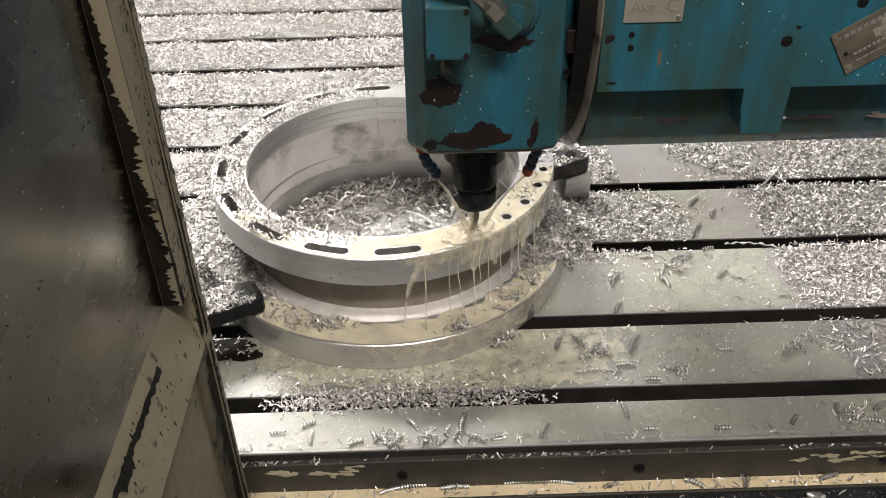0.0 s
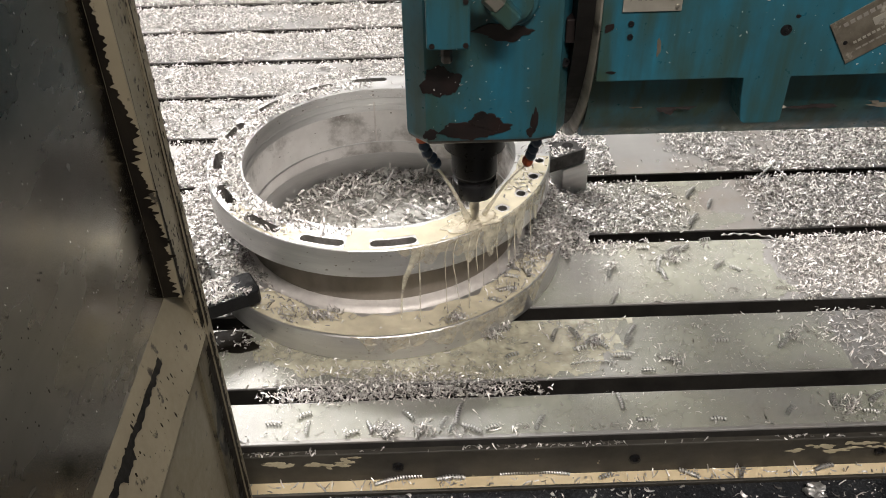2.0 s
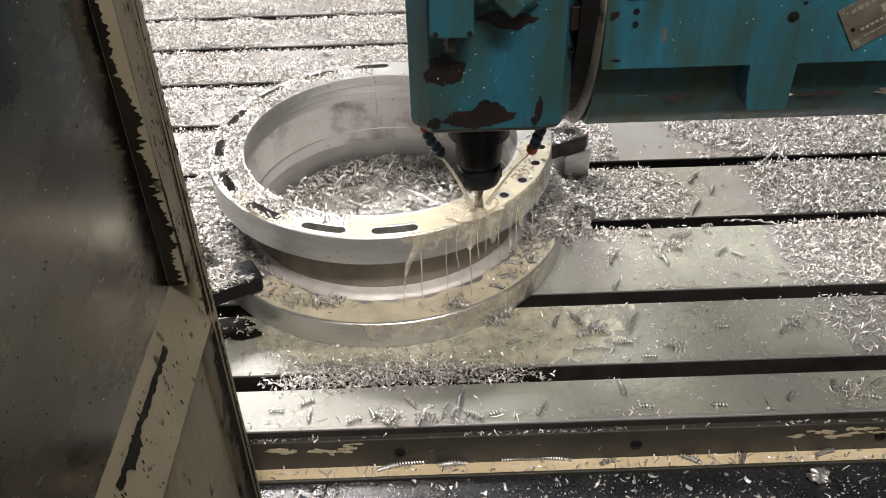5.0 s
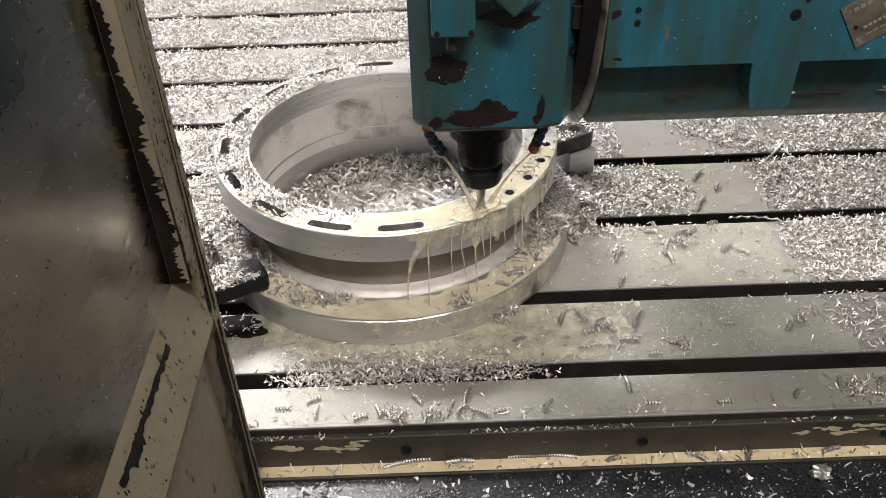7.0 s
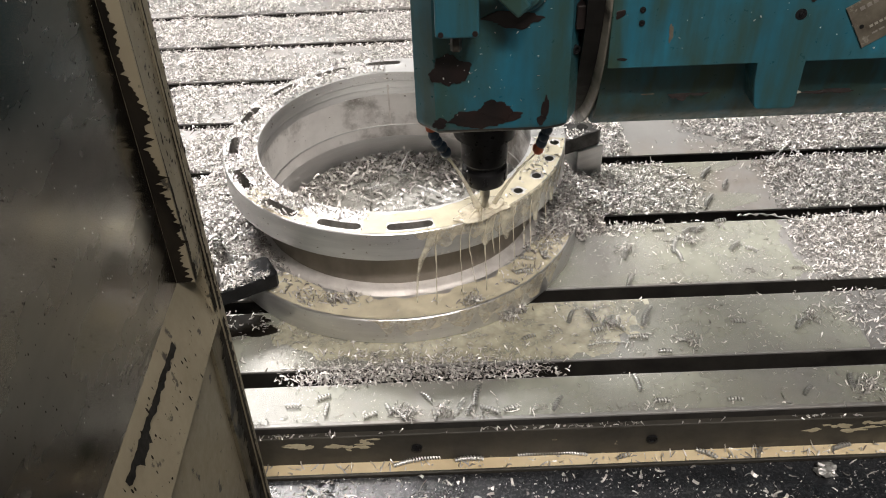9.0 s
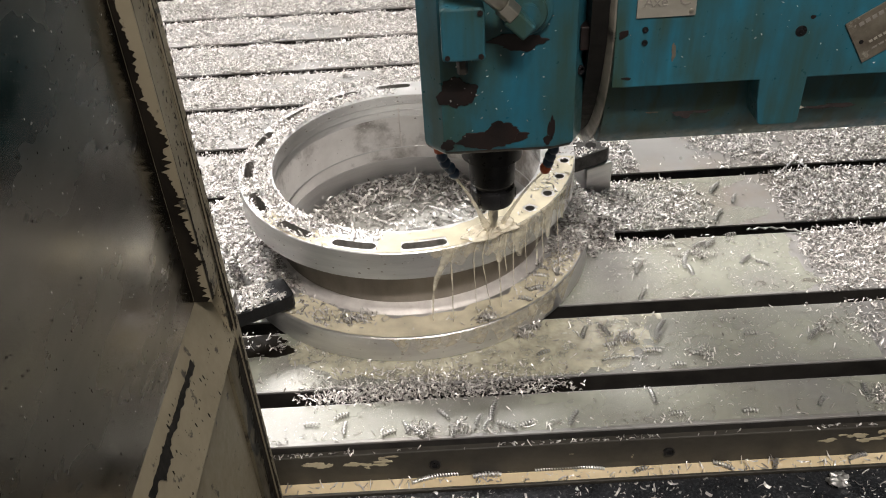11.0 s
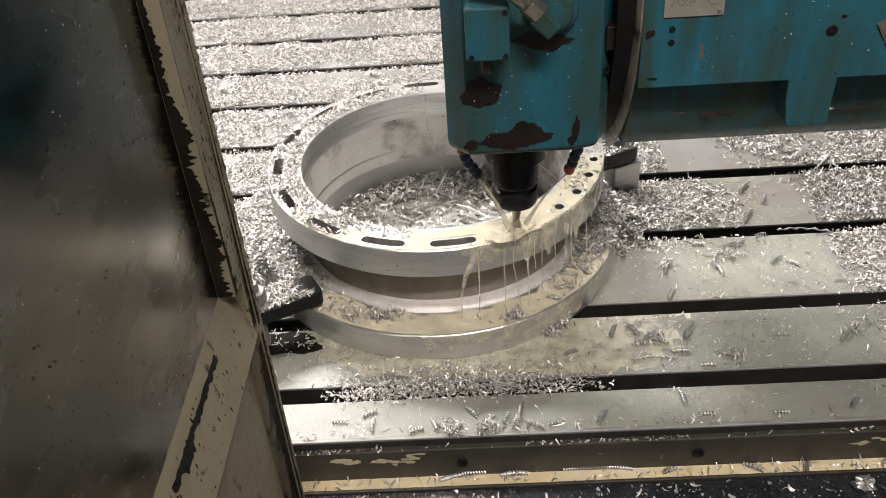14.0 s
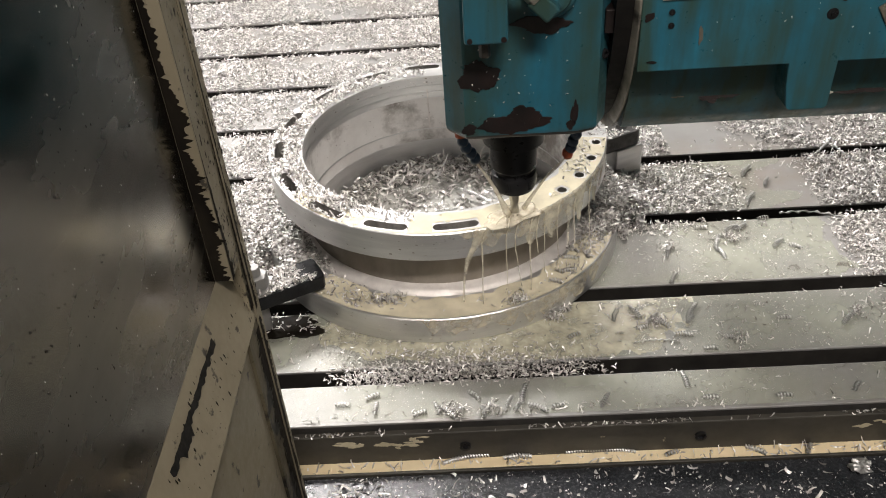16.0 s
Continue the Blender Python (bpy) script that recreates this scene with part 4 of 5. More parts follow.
x, y = rng.uniform(TX0 * 0.6, 1.4, 2600), rng.uniform(0, 1, 2600)
which = rng.integers(0, len(SLOTS), 2600)
sl = np.stack([x, np.array(SLOTS)[which] + (y - 0.5) * 0.02, np.full(2600, -0.033)], 1)
sl = sl[clear_of_ring(sl[:, 0], sl[:, 1], 0.19)]
ride(tagged(chip_mesh("sunken_chips", sl, M_CHIP), "dull chips lying at the bottom of the T-slots", "metal chips", kind="stuff"))


def ring_scatter(count, r0, r1, z, density, pile):
    a, r = rng.uniform(0, 360, count), np.sqrt(rng.uniform(r0 ** 2, r1 ** 2, count))
    d = density(a, r)
    keep = rng.random(count) < d
    a, r, d = np.radians(a[keep]), r[keep], d[keep]
    return np.stack([RC.x + r * np.cos(a), RC.y + r * np.sin(a), z + pile * d * rng.random(len(a)) ** 2], 1)


def in_hole(a, r):
    d = np.min(np.abs((np.asarray(a)[:, None] - np.array(SLOT_ANGLES)[None, :] + 180) % 360 - 180), axis=1)
    return (d < 6.4) & (np.abs(r - R_SLOT) < 0.006)


def top_density(a, r):
    n = vnoise(a / 40, r * 20, 3, 31)
    back = np.clip(1 - np.abs(a - 170) / 75, 0, 1) ** 0.5
    front = np.where((a > 225) & (a < 262), 0.16 * (r < 0.206), 0.0) + np.where((a > 325) | (a < 40), 0.07, 0.006)
    inner = np.where(r < 0.203, 1.0, 0.72)
    gap = np.where(np.abs((a - 232 + 180) % 360 - 180) < 6, 0.35, 0)
    return np.clip((back * (0.35 + n) * inner + front + gap) * ~in_hole(a, r), 0, 1)


top = ring_scatter(17000, 0.186, 0.226, 0.1525, top_density, 0.004)
ride(tagged(chip_mesh("flange_chips", top, M_CHIP, (0.004, 0.010)), "small bright chips lying on the ring's upper flange", "metal chips", kind="stuff"))
low = ring_scatter(5000, 0.206, 0.248, 0.0398, lambda a, r: np.where((a > 195) & (a < 245), 0.55, np.where((a > 322) & (a < 352), 0.85, np.where((a > 245) & (a < 305), 0.06 + 0.25 * (r > 0.243), 0.3))) * (vnoise(a / 20, r * 60, 2, 37) > 0.3), 0.006)
ride(tagged(chip_mesh("lower_flange_chips", low, M_CHIP, (0.004, 0.010)), "small chips lying on the ring's base flange", "metal chips", kind="stuff"))


def heaped(count, a0, a1, r0, r1, z, height, ragged_at, seed):
    """A thick drift of chips between two bearings; its rim is ragged."""
    a, r = rng.uniform(a0, a1, count), np.sqrt(rng.uniform(r0 ** 2, r1 ** 2, count))
    end = np.minimum(a - a0, a1 - a) / ragged_at + 0.9 * (vnoise(a / 6, r * 70, 2, seed) - 0.5)
    h = np.clip(end, 0, 1)
    keep = rng.random(count) < np.clip(h * 3, 0, 1)
    a, r, h = np.radians(a[keep]), r[keep], h[keep]
    out = np.stack([RC.x + r * np.cos(a), RC.y + r * np.sin(a), z + height * h * np.sqrt(rng.random(len(a)))], 1)
    return out


drift = np.concatenate([heaped(5200, 150, 226, 0.200, 0.2515, 0.0398, 0.016, 14, 55),
                        heaped(4200, 150, 206, 0.2525, 0.275, 0.0006, 0.042, 8, 56),
                        heaped(3600, 150, 203, 0.270, 0.330, 0.0006, 0.022, 9, 58)])
ride(tagged(chip_mesh("drifted_chips", drift, M_CHIP, (0.004, 0.010), (0.0012, 0.0026), 0.30), "bright chips drifted over the base flange beside the strap clamp", "metal chips", kind="stuff"))
drift = np.concatenate([heaped(5200, 333, 400, 0.206, 0.2515, 0.0398, 0.017, 12, 57),
                        heaped(2200, 346, 392, 0.2525, 0.266, 0.0006, 0.036, 9, 59),
                        heaped(2000, 352, 388, 0.265, 0.292, 0.0006, 0.020, 9, 60)])
ride(tagged(chip_mesh("drifted_chips", drift, M_CHIP, (0.004, 0.010), (0.0012, 0.0026), 0.30), "dull wet chips drifted over the base flange and the table beside it", "metal chips", kind="stuff"))
# flat black patch that paints the strap clamp's shade on the table
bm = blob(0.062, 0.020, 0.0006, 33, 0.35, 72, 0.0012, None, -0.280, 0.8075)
ride(tagged(part("oil_sludge", bm, M_GRIME_SHADE), "black patch painted as shade on the table under the strap clamp", "sludge", kind="stuff"))
under = np.stack([rng.uniform(-0.36, -0.225, 110), rng.uniform(0.792, 0.835, 110), 0.0018 + 0.002 * rng.random(110) ** 2], 1)
under = under[clear_of_ring(under[:, 0], under[:, 1], 0.252) & on_land(under[:, 1])]
ride(tagged(chip_mesh("shaded_chips", under, M_CHIP, (0.004, 0.010)), "wet chips lying on the table under the strap clamp", "metal chips", kind="stuff"))


def wall_specks(name, count, r, a0, a1, z0, z1, label):
    """Tiny chips stuck on an upright round wall of the ring."""
    bm = bmesh.new()
    for a, z, size in zip(rng.uniform(a0, a1, count), rng.uniform(z0, z1, count), rng.uniform(0, 1, count)):
        q = pose(RC.x + r * math.cos(radians(a)), RC.y + r * math.sin(radians(a)), z, 0, 90, a)
        bmesh.ops.create_circle(bm, cap_ends=True, segments=6, radius=0.0004 + 0.0009 * size ** 3, matrix=q @ Matrix.Diagonal((1.0, 1.7, 1, 1)))
    return ride(tagged(part(name, bm, M_CHIP), label, "specks", kind="stuff"))


wall_specks("wall_specks", 260, 0.2298, 185, 345, 0.116, 0.150, "tiny bright specks stuck on the upper flange's rim")
wall_specks("wall_specks", 240, 0.1822, 20, 200, 0.138, 0.151, "tiny bright specks stuck in the bore's lip")
wall_specks("wall_specks", 240, 0.1862, 20, 200, 0.060, 0.130, "tiny bright specks stuck on the bore's wall")
wall_specks("wall_specks", 160, 0.2518, 215, 340, 0.006, 0.036, "tiny bright specks stuck on the base flange's rim")


def bore_pile(a, r):
    return np.clip(0.30 + 0.6 * vnoise(a / 30, r * 30, 3, 41), 0, 1) * np.where(r < 0.125, 0.30, 1.0) * np.where((a > 250) & (a < 350), 0.55, 1.0)


bore = ring_scatter(10500, 0.0, 0.182, 0.0005, bore_pile, 0.009)
bore[:, 2] += 0.004 * np.clip((np.hypot(bore[:, 0] - RC.x, bore[:, 1] - RC.y) - 0.10) / 0.08, 0, 1) * (bore[:, 1] > RC.y - 0.02)
ride(tagged(chip_mesh("bore_chips", bore, M_CHIP, (0.008, 0.018), (0.002, 0.0038), 0.4), "long bright chips filling the ring's open bore", "metal chips", kind="stuff"))
# chips on the clamp, the ledge, the trough and the apron
cl = np.stack([rng.uniform(-0.38, -0.215, 5200), rng.uniform(0.75, 0.88, 5200), 0.0668 + 0.006 * rng.random(5200) ** 2], 1)
ax, ay = cl[:, 0] + 0.222, cl[:, 1] - 0.847
u, v = ax * math.cos(radians(28)) + ay * math.sin(radians(28)), -ax * math.sin(radians(28)) + ay * math.cos(radians(28))
cl = cl[(u > -0.170) & (u < -0.020 + 0.010 * np.sin(v * 260)) & (np.abs(v) < 0.0205) & (np.hypot(u + 0.082, v) > 0.017) & (vnoise(cl[:, 0], cl[:, 1], 50, 52) > 0.22)]
rc = np.stack([rng.uniform(0.13, 0.26, 1500), rng.uniform(1.06, 1.18, 1500), np.full(1500, 0.0783)], 1)
wx, wy = rc[:, 0] - 0.133, rc[:, 1] - 1.098
wu, wv = wx * math.cos(radians(-153)) + wy * math.sin(radians(-153)), -wx * math.sin(radians(-153)) + wy * math.cos(radians(-153))
rc = rc[(wu > -0.110) & (wu < -0.01) & (np.abs(wv) < 0.020) & (np.hypot(wu + 0.088, wv) > 0.011) & (vnoise(rc[:, 0], rc[:, 1], 45, 53) > 0.45)]
ride(tagged(chip_mesh("clamp_chips", rc, M_CHIP, (0.003, 0.008)), "chips scattered on the dark strap clamp", "metal chips", kind="stuff"))
ride(tagged(chip_mesh("clamp_chips", cl, M_CHIP, (0.004, 0.009)), "chips heaped on the strap clamp", "metal chips", kind="stuff"))
lx = rng.uniform(-0.3, 1.0, 900)
lx = lx[rng.random(900) < np.where(vnoise(lx, lx * 0, 9, 51) > 0.52, 0.45, 0.05)]
ledge = np.stack([lx, rng.uniform(FRONT - 0.0055, FRONT - 0.001, len(lx)), np.full(len(lx), -0.0130)], 1)
ride(tagged(chip_mesh("ledge_chips", ledge, M_CHIP, (0.003, 0.008), (0.001, 0.002)), "small chips caught along the table's front ledge", "metal chips", kind="stuff"))
lx = rng.uniform(-0.25, 0.9, 260)
tr = np.stack([lx, rng.uniform(0.6145, 0.630, 260), np.full(260, -0.0592)], 1)
ride(tagged(chip_mesh("trough_chips", tr, M_CHIP, (0.006, 0.014), (0.001, 0.002), 0.5), "thin chips floating in the coolant trough", "metal chips", kind="stuff"))
ax = np.stack([rng.uniform(-0.18, 0.85, 420), rng.uniform(0.45, 0.603, 420), np.full(420, -0.0518)], 1)
extra = np.stack([rng.uniform(-0.18, -0.13, 70), rng.uniform(0.55, 0.602, 70), np.full(70, -0.0518)], 1)
fine = np.stack([rng.uniform(-0.18, 0.95, 2600), rng.uniform(0.45, 0.604, 2600), np.full(2600, -0.0519)], 1)
tagged(chip_mesh("apron_swarf", fine, M_CHIP, (0.0012, 0.0035), (0.0006, 0.0014)), "fine swarf sprinkled over the wet black apron", "metal chips", kind="stuff")
tagged(chip_mesh("apron_chips", np.concatenate([ax, extra]), M_CHIP, (0.003, 0.012), (0.0012, 0.004)), "bright chips scattered on the wet black apron", "metal chips", kind="stuff")
sx = np.stack([rng.uniform(0, 1, 1800), rng.uniform(0, 1, 1800), rng.uniform(0, 1, 1800)], 1)
# specks stuck on the stainless sheet
bm = bmesh.new()
for a, b, c in sx:
    y, z, r = 0.08 + 0.42 * a, 0.335 + 0.42 * b ** 1.5, 0.0002 + 0.0005 * c ** 5
    bmesh.ops.create_circle(bm, cap_ends=True, segments=6, radius=r, matrix=pose(-0.2051, y, z, 0, 90, 0) @ Matrix.Diagonal((1.4, 1, 1, 1)))
tagged(part("splash_specks", bm, M_GRIME_SHADE), "dark dried specks spattered on the stainless guard sheet", "specks", kind="stuff")


# ---- single curled chips ----
def coil_mesh(turns, radius, length, width, seed):
    """A ribbon wound to a loose spring along x."""
    r_ = random.Random(seed)
    bm = bmesh.new()
    n = int(turns * 10)
    prev = None
    for i in range(n + 1):
        f = i / n
        a = 2 * math.pi * turns * f
        r = radius * (0.80 + 0.25 * math.sin(math.pi * f)) * (1 + 0.05 * r_.uniform(-1, 1))
        x = (f - 0.5) * length
        bend = 0.05 * length * math.sin(math.pi * f)
        p = [bm.verts.new((x + dx, r * math.cos(a) + bend, r * math.sin(a) + radius * 1.05)) for dx in (-width / 2, width / 2)]
        if prev:
            bm.faces.new((prev[0], p[0], p[1], prev[1]))
        prev = p
    me = bpy.data.meshes.new("metal_curl")
    bm.to_mesh(me)
    bm.free()
    for p in me.polygons:
        p.use_smooth = True
    me.materials.append(M_CURL)
    return me


COILS = {0.018: coil_mesh(5, 0.0027, 0.018, 0.0019, 1), 0.024: coil_mesh(7, 0.0030, 0.024, 0.0019, 2), 0.033: coil_mesh(9, 0.0032, 0.033, 0.0020, 3), 0.055: coil_mesh(17, 0.0030, 0.055, 0.0019, 4), 0.080: coil_mesh(26, 0.0024, 0.080, 0.0018, 5)}
WHERE = "lying on the wet steel machine table"


def curl(x, y, yaw, length, z=0.0005, where=WHERE):
    key = min(COILS, key=lambda k: abs(k - length))
    ob = new("metal_curl", COILS[key])
    ob.matrix_basis = pose(x, y, z, 0, 0, yaw)
    words = "long spring-shaped aluminium chip " if key > 0.04 else "small spring-shaped aluminium chip "
    return ride(tagged(ob, words + where, "metal chip", "curled chips"))


FRONT_COILS = [(-0.150, 0.677, 24, 0.016), (-0.032, 0.672, -49, 0.017), (0.026, 0.672, 75, 0.031), (0.017, 0.652, 63, 0.020), (-0.184, 0.666, -2, 0.019), (-0.062, 0.647, -48, 0.022), (-0.051, 0.649, 35, 0.017), (0.211, 0.682, -85, 0.025), (0.234, 0.653, -2, 0.019), (0.316, 0.651, -2, 0.019), (0.116, 0.655, 60, 0.025), (0.039, 0.649, -28, 0.022), (-0.018, 0.647, 65, 0.022), (0.008, 0.660, 64, 0.017), (-0.145, 0.659, 83, 0.020), (-0.095, 0.648, 20, 0.018), (-0.075, 0.655, -70, 0.018), (0.062, 0.650, 15, 0.018), (0.455, 0.672, 80, 0.024), (0.490, 0.655, -15, 0.018), (0.505, 0.676, 30, 0.024), (0.400, 0.660, 50, 0.018)]
SECOND_COILS = [(0.247, 0.797, 58, 0.029), (0.241, 0.782, 51, 0.017), (0.205, 0.779, -46, 0.026), (0.227, 0.757, -2, 0.021), (0.282, 0.748, -17, 0.020), (0.254, 0.731, -2, 0.015), (0.356, 0.778, -2, 0.014), (0.434, 0.772, 43, 0.035), (0.196, 0.788, 44, 0.024), (0.179, 0.772, 11, 0.019), (0.176, 0.799, -68, 0.021), (0.151, 0.797, 68, 0.021), (0.095, 0.764, 24, 0.016), (0.089, 0.813, 36, 0.020)]
THIRD_COILS = [(0.314, 0.933, 71, 0.033), (0.326, 0.951, -3, 0.016), (0.342, 0.968, 25, 0.024), (0.356, 0.969, 36, 0.026), (0.314, 0.914, -82, 0.024), (0.246, 0.924, 67, 0.031), (0.299, 0.973, -3, 0.014), (0.416, 0.920, -38, 0.019), (0.239, 0.864, 60, 0.028), (0.395, 0.928, 43, 0.025), (0.392, 0.988, 12, 0.017)]
FOURTH_COILS = [(0.570, 1.041, -92, 0.054), (0.389, 1.038, 58, 0.036), (0.425, 1.080, 64, 0.023), (0.404, 1.113, 53, 0.036), (0.362, 1.069, -55, 0.024), (0.341, 1.104, 13, 0.021)]
for row in FRONT_COILS + SECOND_COILS + THIRD_COILS + FOURTH_COILS:
    curl(*row)
curl(0.292, 1.052, -32, 0.080)
for x, y, yaw, ln in ((0.014, 0.6275, 2, 0.033), (0.110, 0.6300, -2, 0.080), (-0.045, 0.628, 10, 0.055), (0.285, 0.6235, -30, 0.024), (0.19, 0.624, 20, 0.018), (0.345, 0.622, 60, 0.018), (0.44, 0.626, 15, 0.024)):
    curl(x, y, yaw, ln, -0.0585, "floating in the coolant trough")
for x, y, yaw, ln in ((-0.10, 1.09, 20, 0.033), (-0.02, 1.07, -40, 0.055), (-0.13, 1.02, 70, 0.024), (-0.06, 1.03, 10, 0.033), (0.02, 1.03, -20, 0.033), (-0.09, 0.97, 40, 0.033)):
    curl(x, y, yaw, ln, 0.012, "lying in the ring's open bore")


for deg, r, yaw, ln in ((313, 0.236, 10, 0.024), (319, 0.222, -12, 0.018), (324, 0.238, 75, 0.018), (329, 0.230, 20, 0.018), (334, 0.240, 60, 0.018), (338, 0.228, -10, 0.024), (307, 0.240, -20, 0.018)):
    curl(RC.x + r * math.cos(radians(deg)), RC.y + r * math.sin(radians(deg)), yaw, ln, 0.0400, "on the ring's wet base flange")


def string_chip(points, radius, label):
    bm = tube(points, [radius * (0.7 + 0.5 * math.sin(2.4 * i)) for i in range(len(points))], 6)
    return ride(tagged(smooth(part("metal_string", bm, M_CURL), 0), label, "metal chip", "string chips"))


def bezier(pts, n=24):
    out = []
    k = len(pts) - 1
    for i in range(n + 1):
        t = i / n
        out.append(sum((Vector(p) * (math.comb(k, j) * t ** j * (1 - t) ** (k - j)) for j, p in enumerate(pts)), Vector()))
    return [(p.x, p.y, p.z + 0.0015 * math.sin(i * 1.9)) for i, p in enumerate(out)]


string_chip(bezier([(0.418, 0.996, 0.004), (0.452, 1.003, 0.005), (0.500, 0.990, 0.006), (0.525, 0.955, 0.003)]), 0.0018, "long twisted aluminium string chip across the T-slot")
string_chip(bezier([(0.505, 1.135, 0.003), (0.540, 1.160, 0.012), (0.560, 1.190, 0.004)]), 0.0026, "thick twisted aluminium chip bridging a T-slot")
string_chip(bezier([(0.545, 1.180, 0.009), (0.560, 1.160, 0.009), (0.570, 1.135, 0.003)]), 0.0022, "thick twisted aluminium chip beside a T-slot")
string_chip(bezier([(0.165, 0.745, 0.003), (0.185, 0.752, 0.004), (0.215, 0.748, 0.002)]), 0.0015, "thin bent aluminium string chip on the table")
string_chip(bezier([(-0.075, 1.11, 0.02), (-0.062, 1.125, 0.036), (-0.055, 1.145, 0.040)]), 0.0022, "upright aluminium chip inside the ring")
# crumpled lump on the apron
bm = bmesh.new()
bmesh.ops.create_icosphere(bm, subdivisions=3, radius=0.016)
for v in bm.verts:
    f = 0.72 + 0.55 * noise.noise(v.co * 110)
    v.co = Vector((v.co.x * f, v.co.y * f * 0.7, v.co.z * f * 0.55 + 0.004))
bmesh.ops.translate(bm, verts=bm.verts, vec=(0.412, 0.588, -0.050))
tagged(part("crumpled_chip", bm, M_CURL), "crumpled lump of bright aluminium on the black apron", "metal chip")

# chips stuck on the head and the ram
def stuck(name, count, x0, x1, z0, z1, y, label):
    pts = np.stack([rng.uniform(x0, x1, count), rng.uniform(0, 1, count) * 0, rng.uniform(z0, z1, count)], 1)
    ob = chip_mesh(name, pts * 0, M_CHIP, (0.0010, 0.0030), (0.0005, 0.0012), 0.3)
    co = np.empty(len(ob.data.vertices) * 3, np.float32)
    ob.data.vertices.foreach_get("co", co)
    co = co.reshape(count, -1, 3)
    out = np.empty_like(co)
    out[..., 0], out[..., 1], out[..., 2] = co[..., 0] + pts[:, None, 0], y - co[..., 2], co[..., 1] + pts[:, None, 2]
    ob.data.vertices.foreach_set("co", out.reshape(-1))
    return tagged(ob, label, "metal chips", kind="stuff")


stuck_chips = [stuck("stuck_chips", 60, 0.0, 0.106, 0.325, 0.48, 0.7415, "tiny bright chips stuck on the blue milling head"),
               stuck("stuck_chips", 55, 0.165, 0.52, 0.385, 0.47, 0.7345, "tiny bright chips stuck on the blue machine ram")]

# dark tangles of fine chips caught on the base flange
for cx, cy, cz, n in ((0.027, 0.790, 0.0400, 110), (0.101, 0.851, 0.0340, 50), (-0.135, 0.802, 0.0400, 160), (0.070, 0.800, 0.0006, 120), (0.090, 0.815, 0.0006, 90), (0.200, 0.782, 0.0006, 70), (0.335, 0.945, 0.0006, 80), (0.245, 0.930, 0.0006, 40), (-0.055, 0.648, 0.0006, 60), (-0.015, 0.649, 0.0006, 50), (0.470, 0.664, 0.0006, 90), (0.445, 0.780, 0.0006, 45), (0.290, 0.745, 0.0006, 35)):
    w = rng.normal(0, 0.0065, (n, 3))
    pts = np.stack([cx + w[:, 0] * (2.0 if n > 150 else 1.0), cy + w[:, 1] * 0.8, cz + np.abs(w[:, 2]) * 0.7], 1)
    ride(tagged(chip_mesh("chip_tangle", pts, M_CHIP, (0.004, 0.010), (0.0008, 0.0018), 0.9), "small tangle of fine dark chips caught in the coolant", "metal chips", "chip tangles", kind="stuff"))
# bright specks of swarf on the stainless sheet
pts = np.stack([rng.uniform(0.08, 0.50, 260), rng.uniform(0.335, 0.72, 260)], 1)
bm = bmesh.new()
for y, z in pts:
    r = float(rng.uniform(0.0002, 0.0005))
    bmesh.ops.create_circle(bm, cap_ends=True, segments=5, radius=r, matrix=pose(-0.2049, y, z, 0, 90, float(rng.uniform(0, 180))) @ Matrix.Diagonal((1.9, 0.6, 1, 1)))
tagged(part("bright_specks", bm, M_CURL), "tiny bright specks of swarf on the stainless guard sheet", "specks", kind="stuff")

# ---- coolant ----
def film(name, test, x0, x1, y0, y1, z, step, material, label, lift=0.0):
    """A thin sheet of liquid made of small faces, kept where test(x, y) holds."""
    bm = bmesh.new()
    nx, ny = int((x1 - x0) / step) + 1, int((y1 - y0) / step) + 1
    xs, ys = np.linspace(x0, x1, nx), np.linspace(y0, y1, ny)
    gx, gy = np.meshgrid(xs, ys, indexing="ij")
    inside_ = test(gx.ravel(), gy.ravel()).reshape(nx, ny)
    vs = {}

    def at(i, j):
        if (i, j) not in vs:
            vs[i, j] = bm.verts.new((xs[i], ys[j], z + lift * (vnoise(xs[i], ys[j], 60, 61) - 0.5)))
        return vs[i, j]
    for i in range(nx - 1):
        for j in range(ny - 1):
            if inside_[i, j] and inside_[i + 1, j] and inside_[i, j + 1] and inside_[i + 1, j + 1]:
                bm.faces.new((at(i, j), at(i + 1, j), at(i + 1, j + 1), at(i, j + 1)))
    ob = part(name, bm, material)
    smooth(ob, 0)
    return ride(tagged(ob, label, "coolant", kind="stuff"))


def front_puddle(x, y):
    w = 0.024 * (vnoise(x, y, 22, 71) - 0.5) + 0.022 * (vnoise(x, y, 70, 72) - 0.5)
    d = np.hypot((x - 0.018) / 0.245, (y - 0.800) / 0.081)
    return (d + w * 9 < 1.0) & (y > 0.7255) & (y < 0.8295)


film("coolant_puddle", front_puddle, -0.28, 0.36, 0.725, 0.83, 0.0011, 0.0022, M_MILK_PUDDLE, "milky cream coolant puddle on the table before the ring")
film("coolant_film", lambda x, y: x < 0.52, -0.6, 1.4, 0.7265, 0.8285, 0.0007, 0.02, M_MILK_THIN, "thin cloudy coolant film on the steel table")
film("coolant_film", lambda x, y: clear_of_ring(x, y, 0.24) & (x < 0.455 + 0.05 * vnoise(x, y, 30, 75) - 0.02 * vnoise(x, y, 90, 76)), 0.10, 0.56, 0.8575, 0.9885, 0.0007, 0.004, M_MILK_THIN, "thin cloudy coolant film on the steel table")
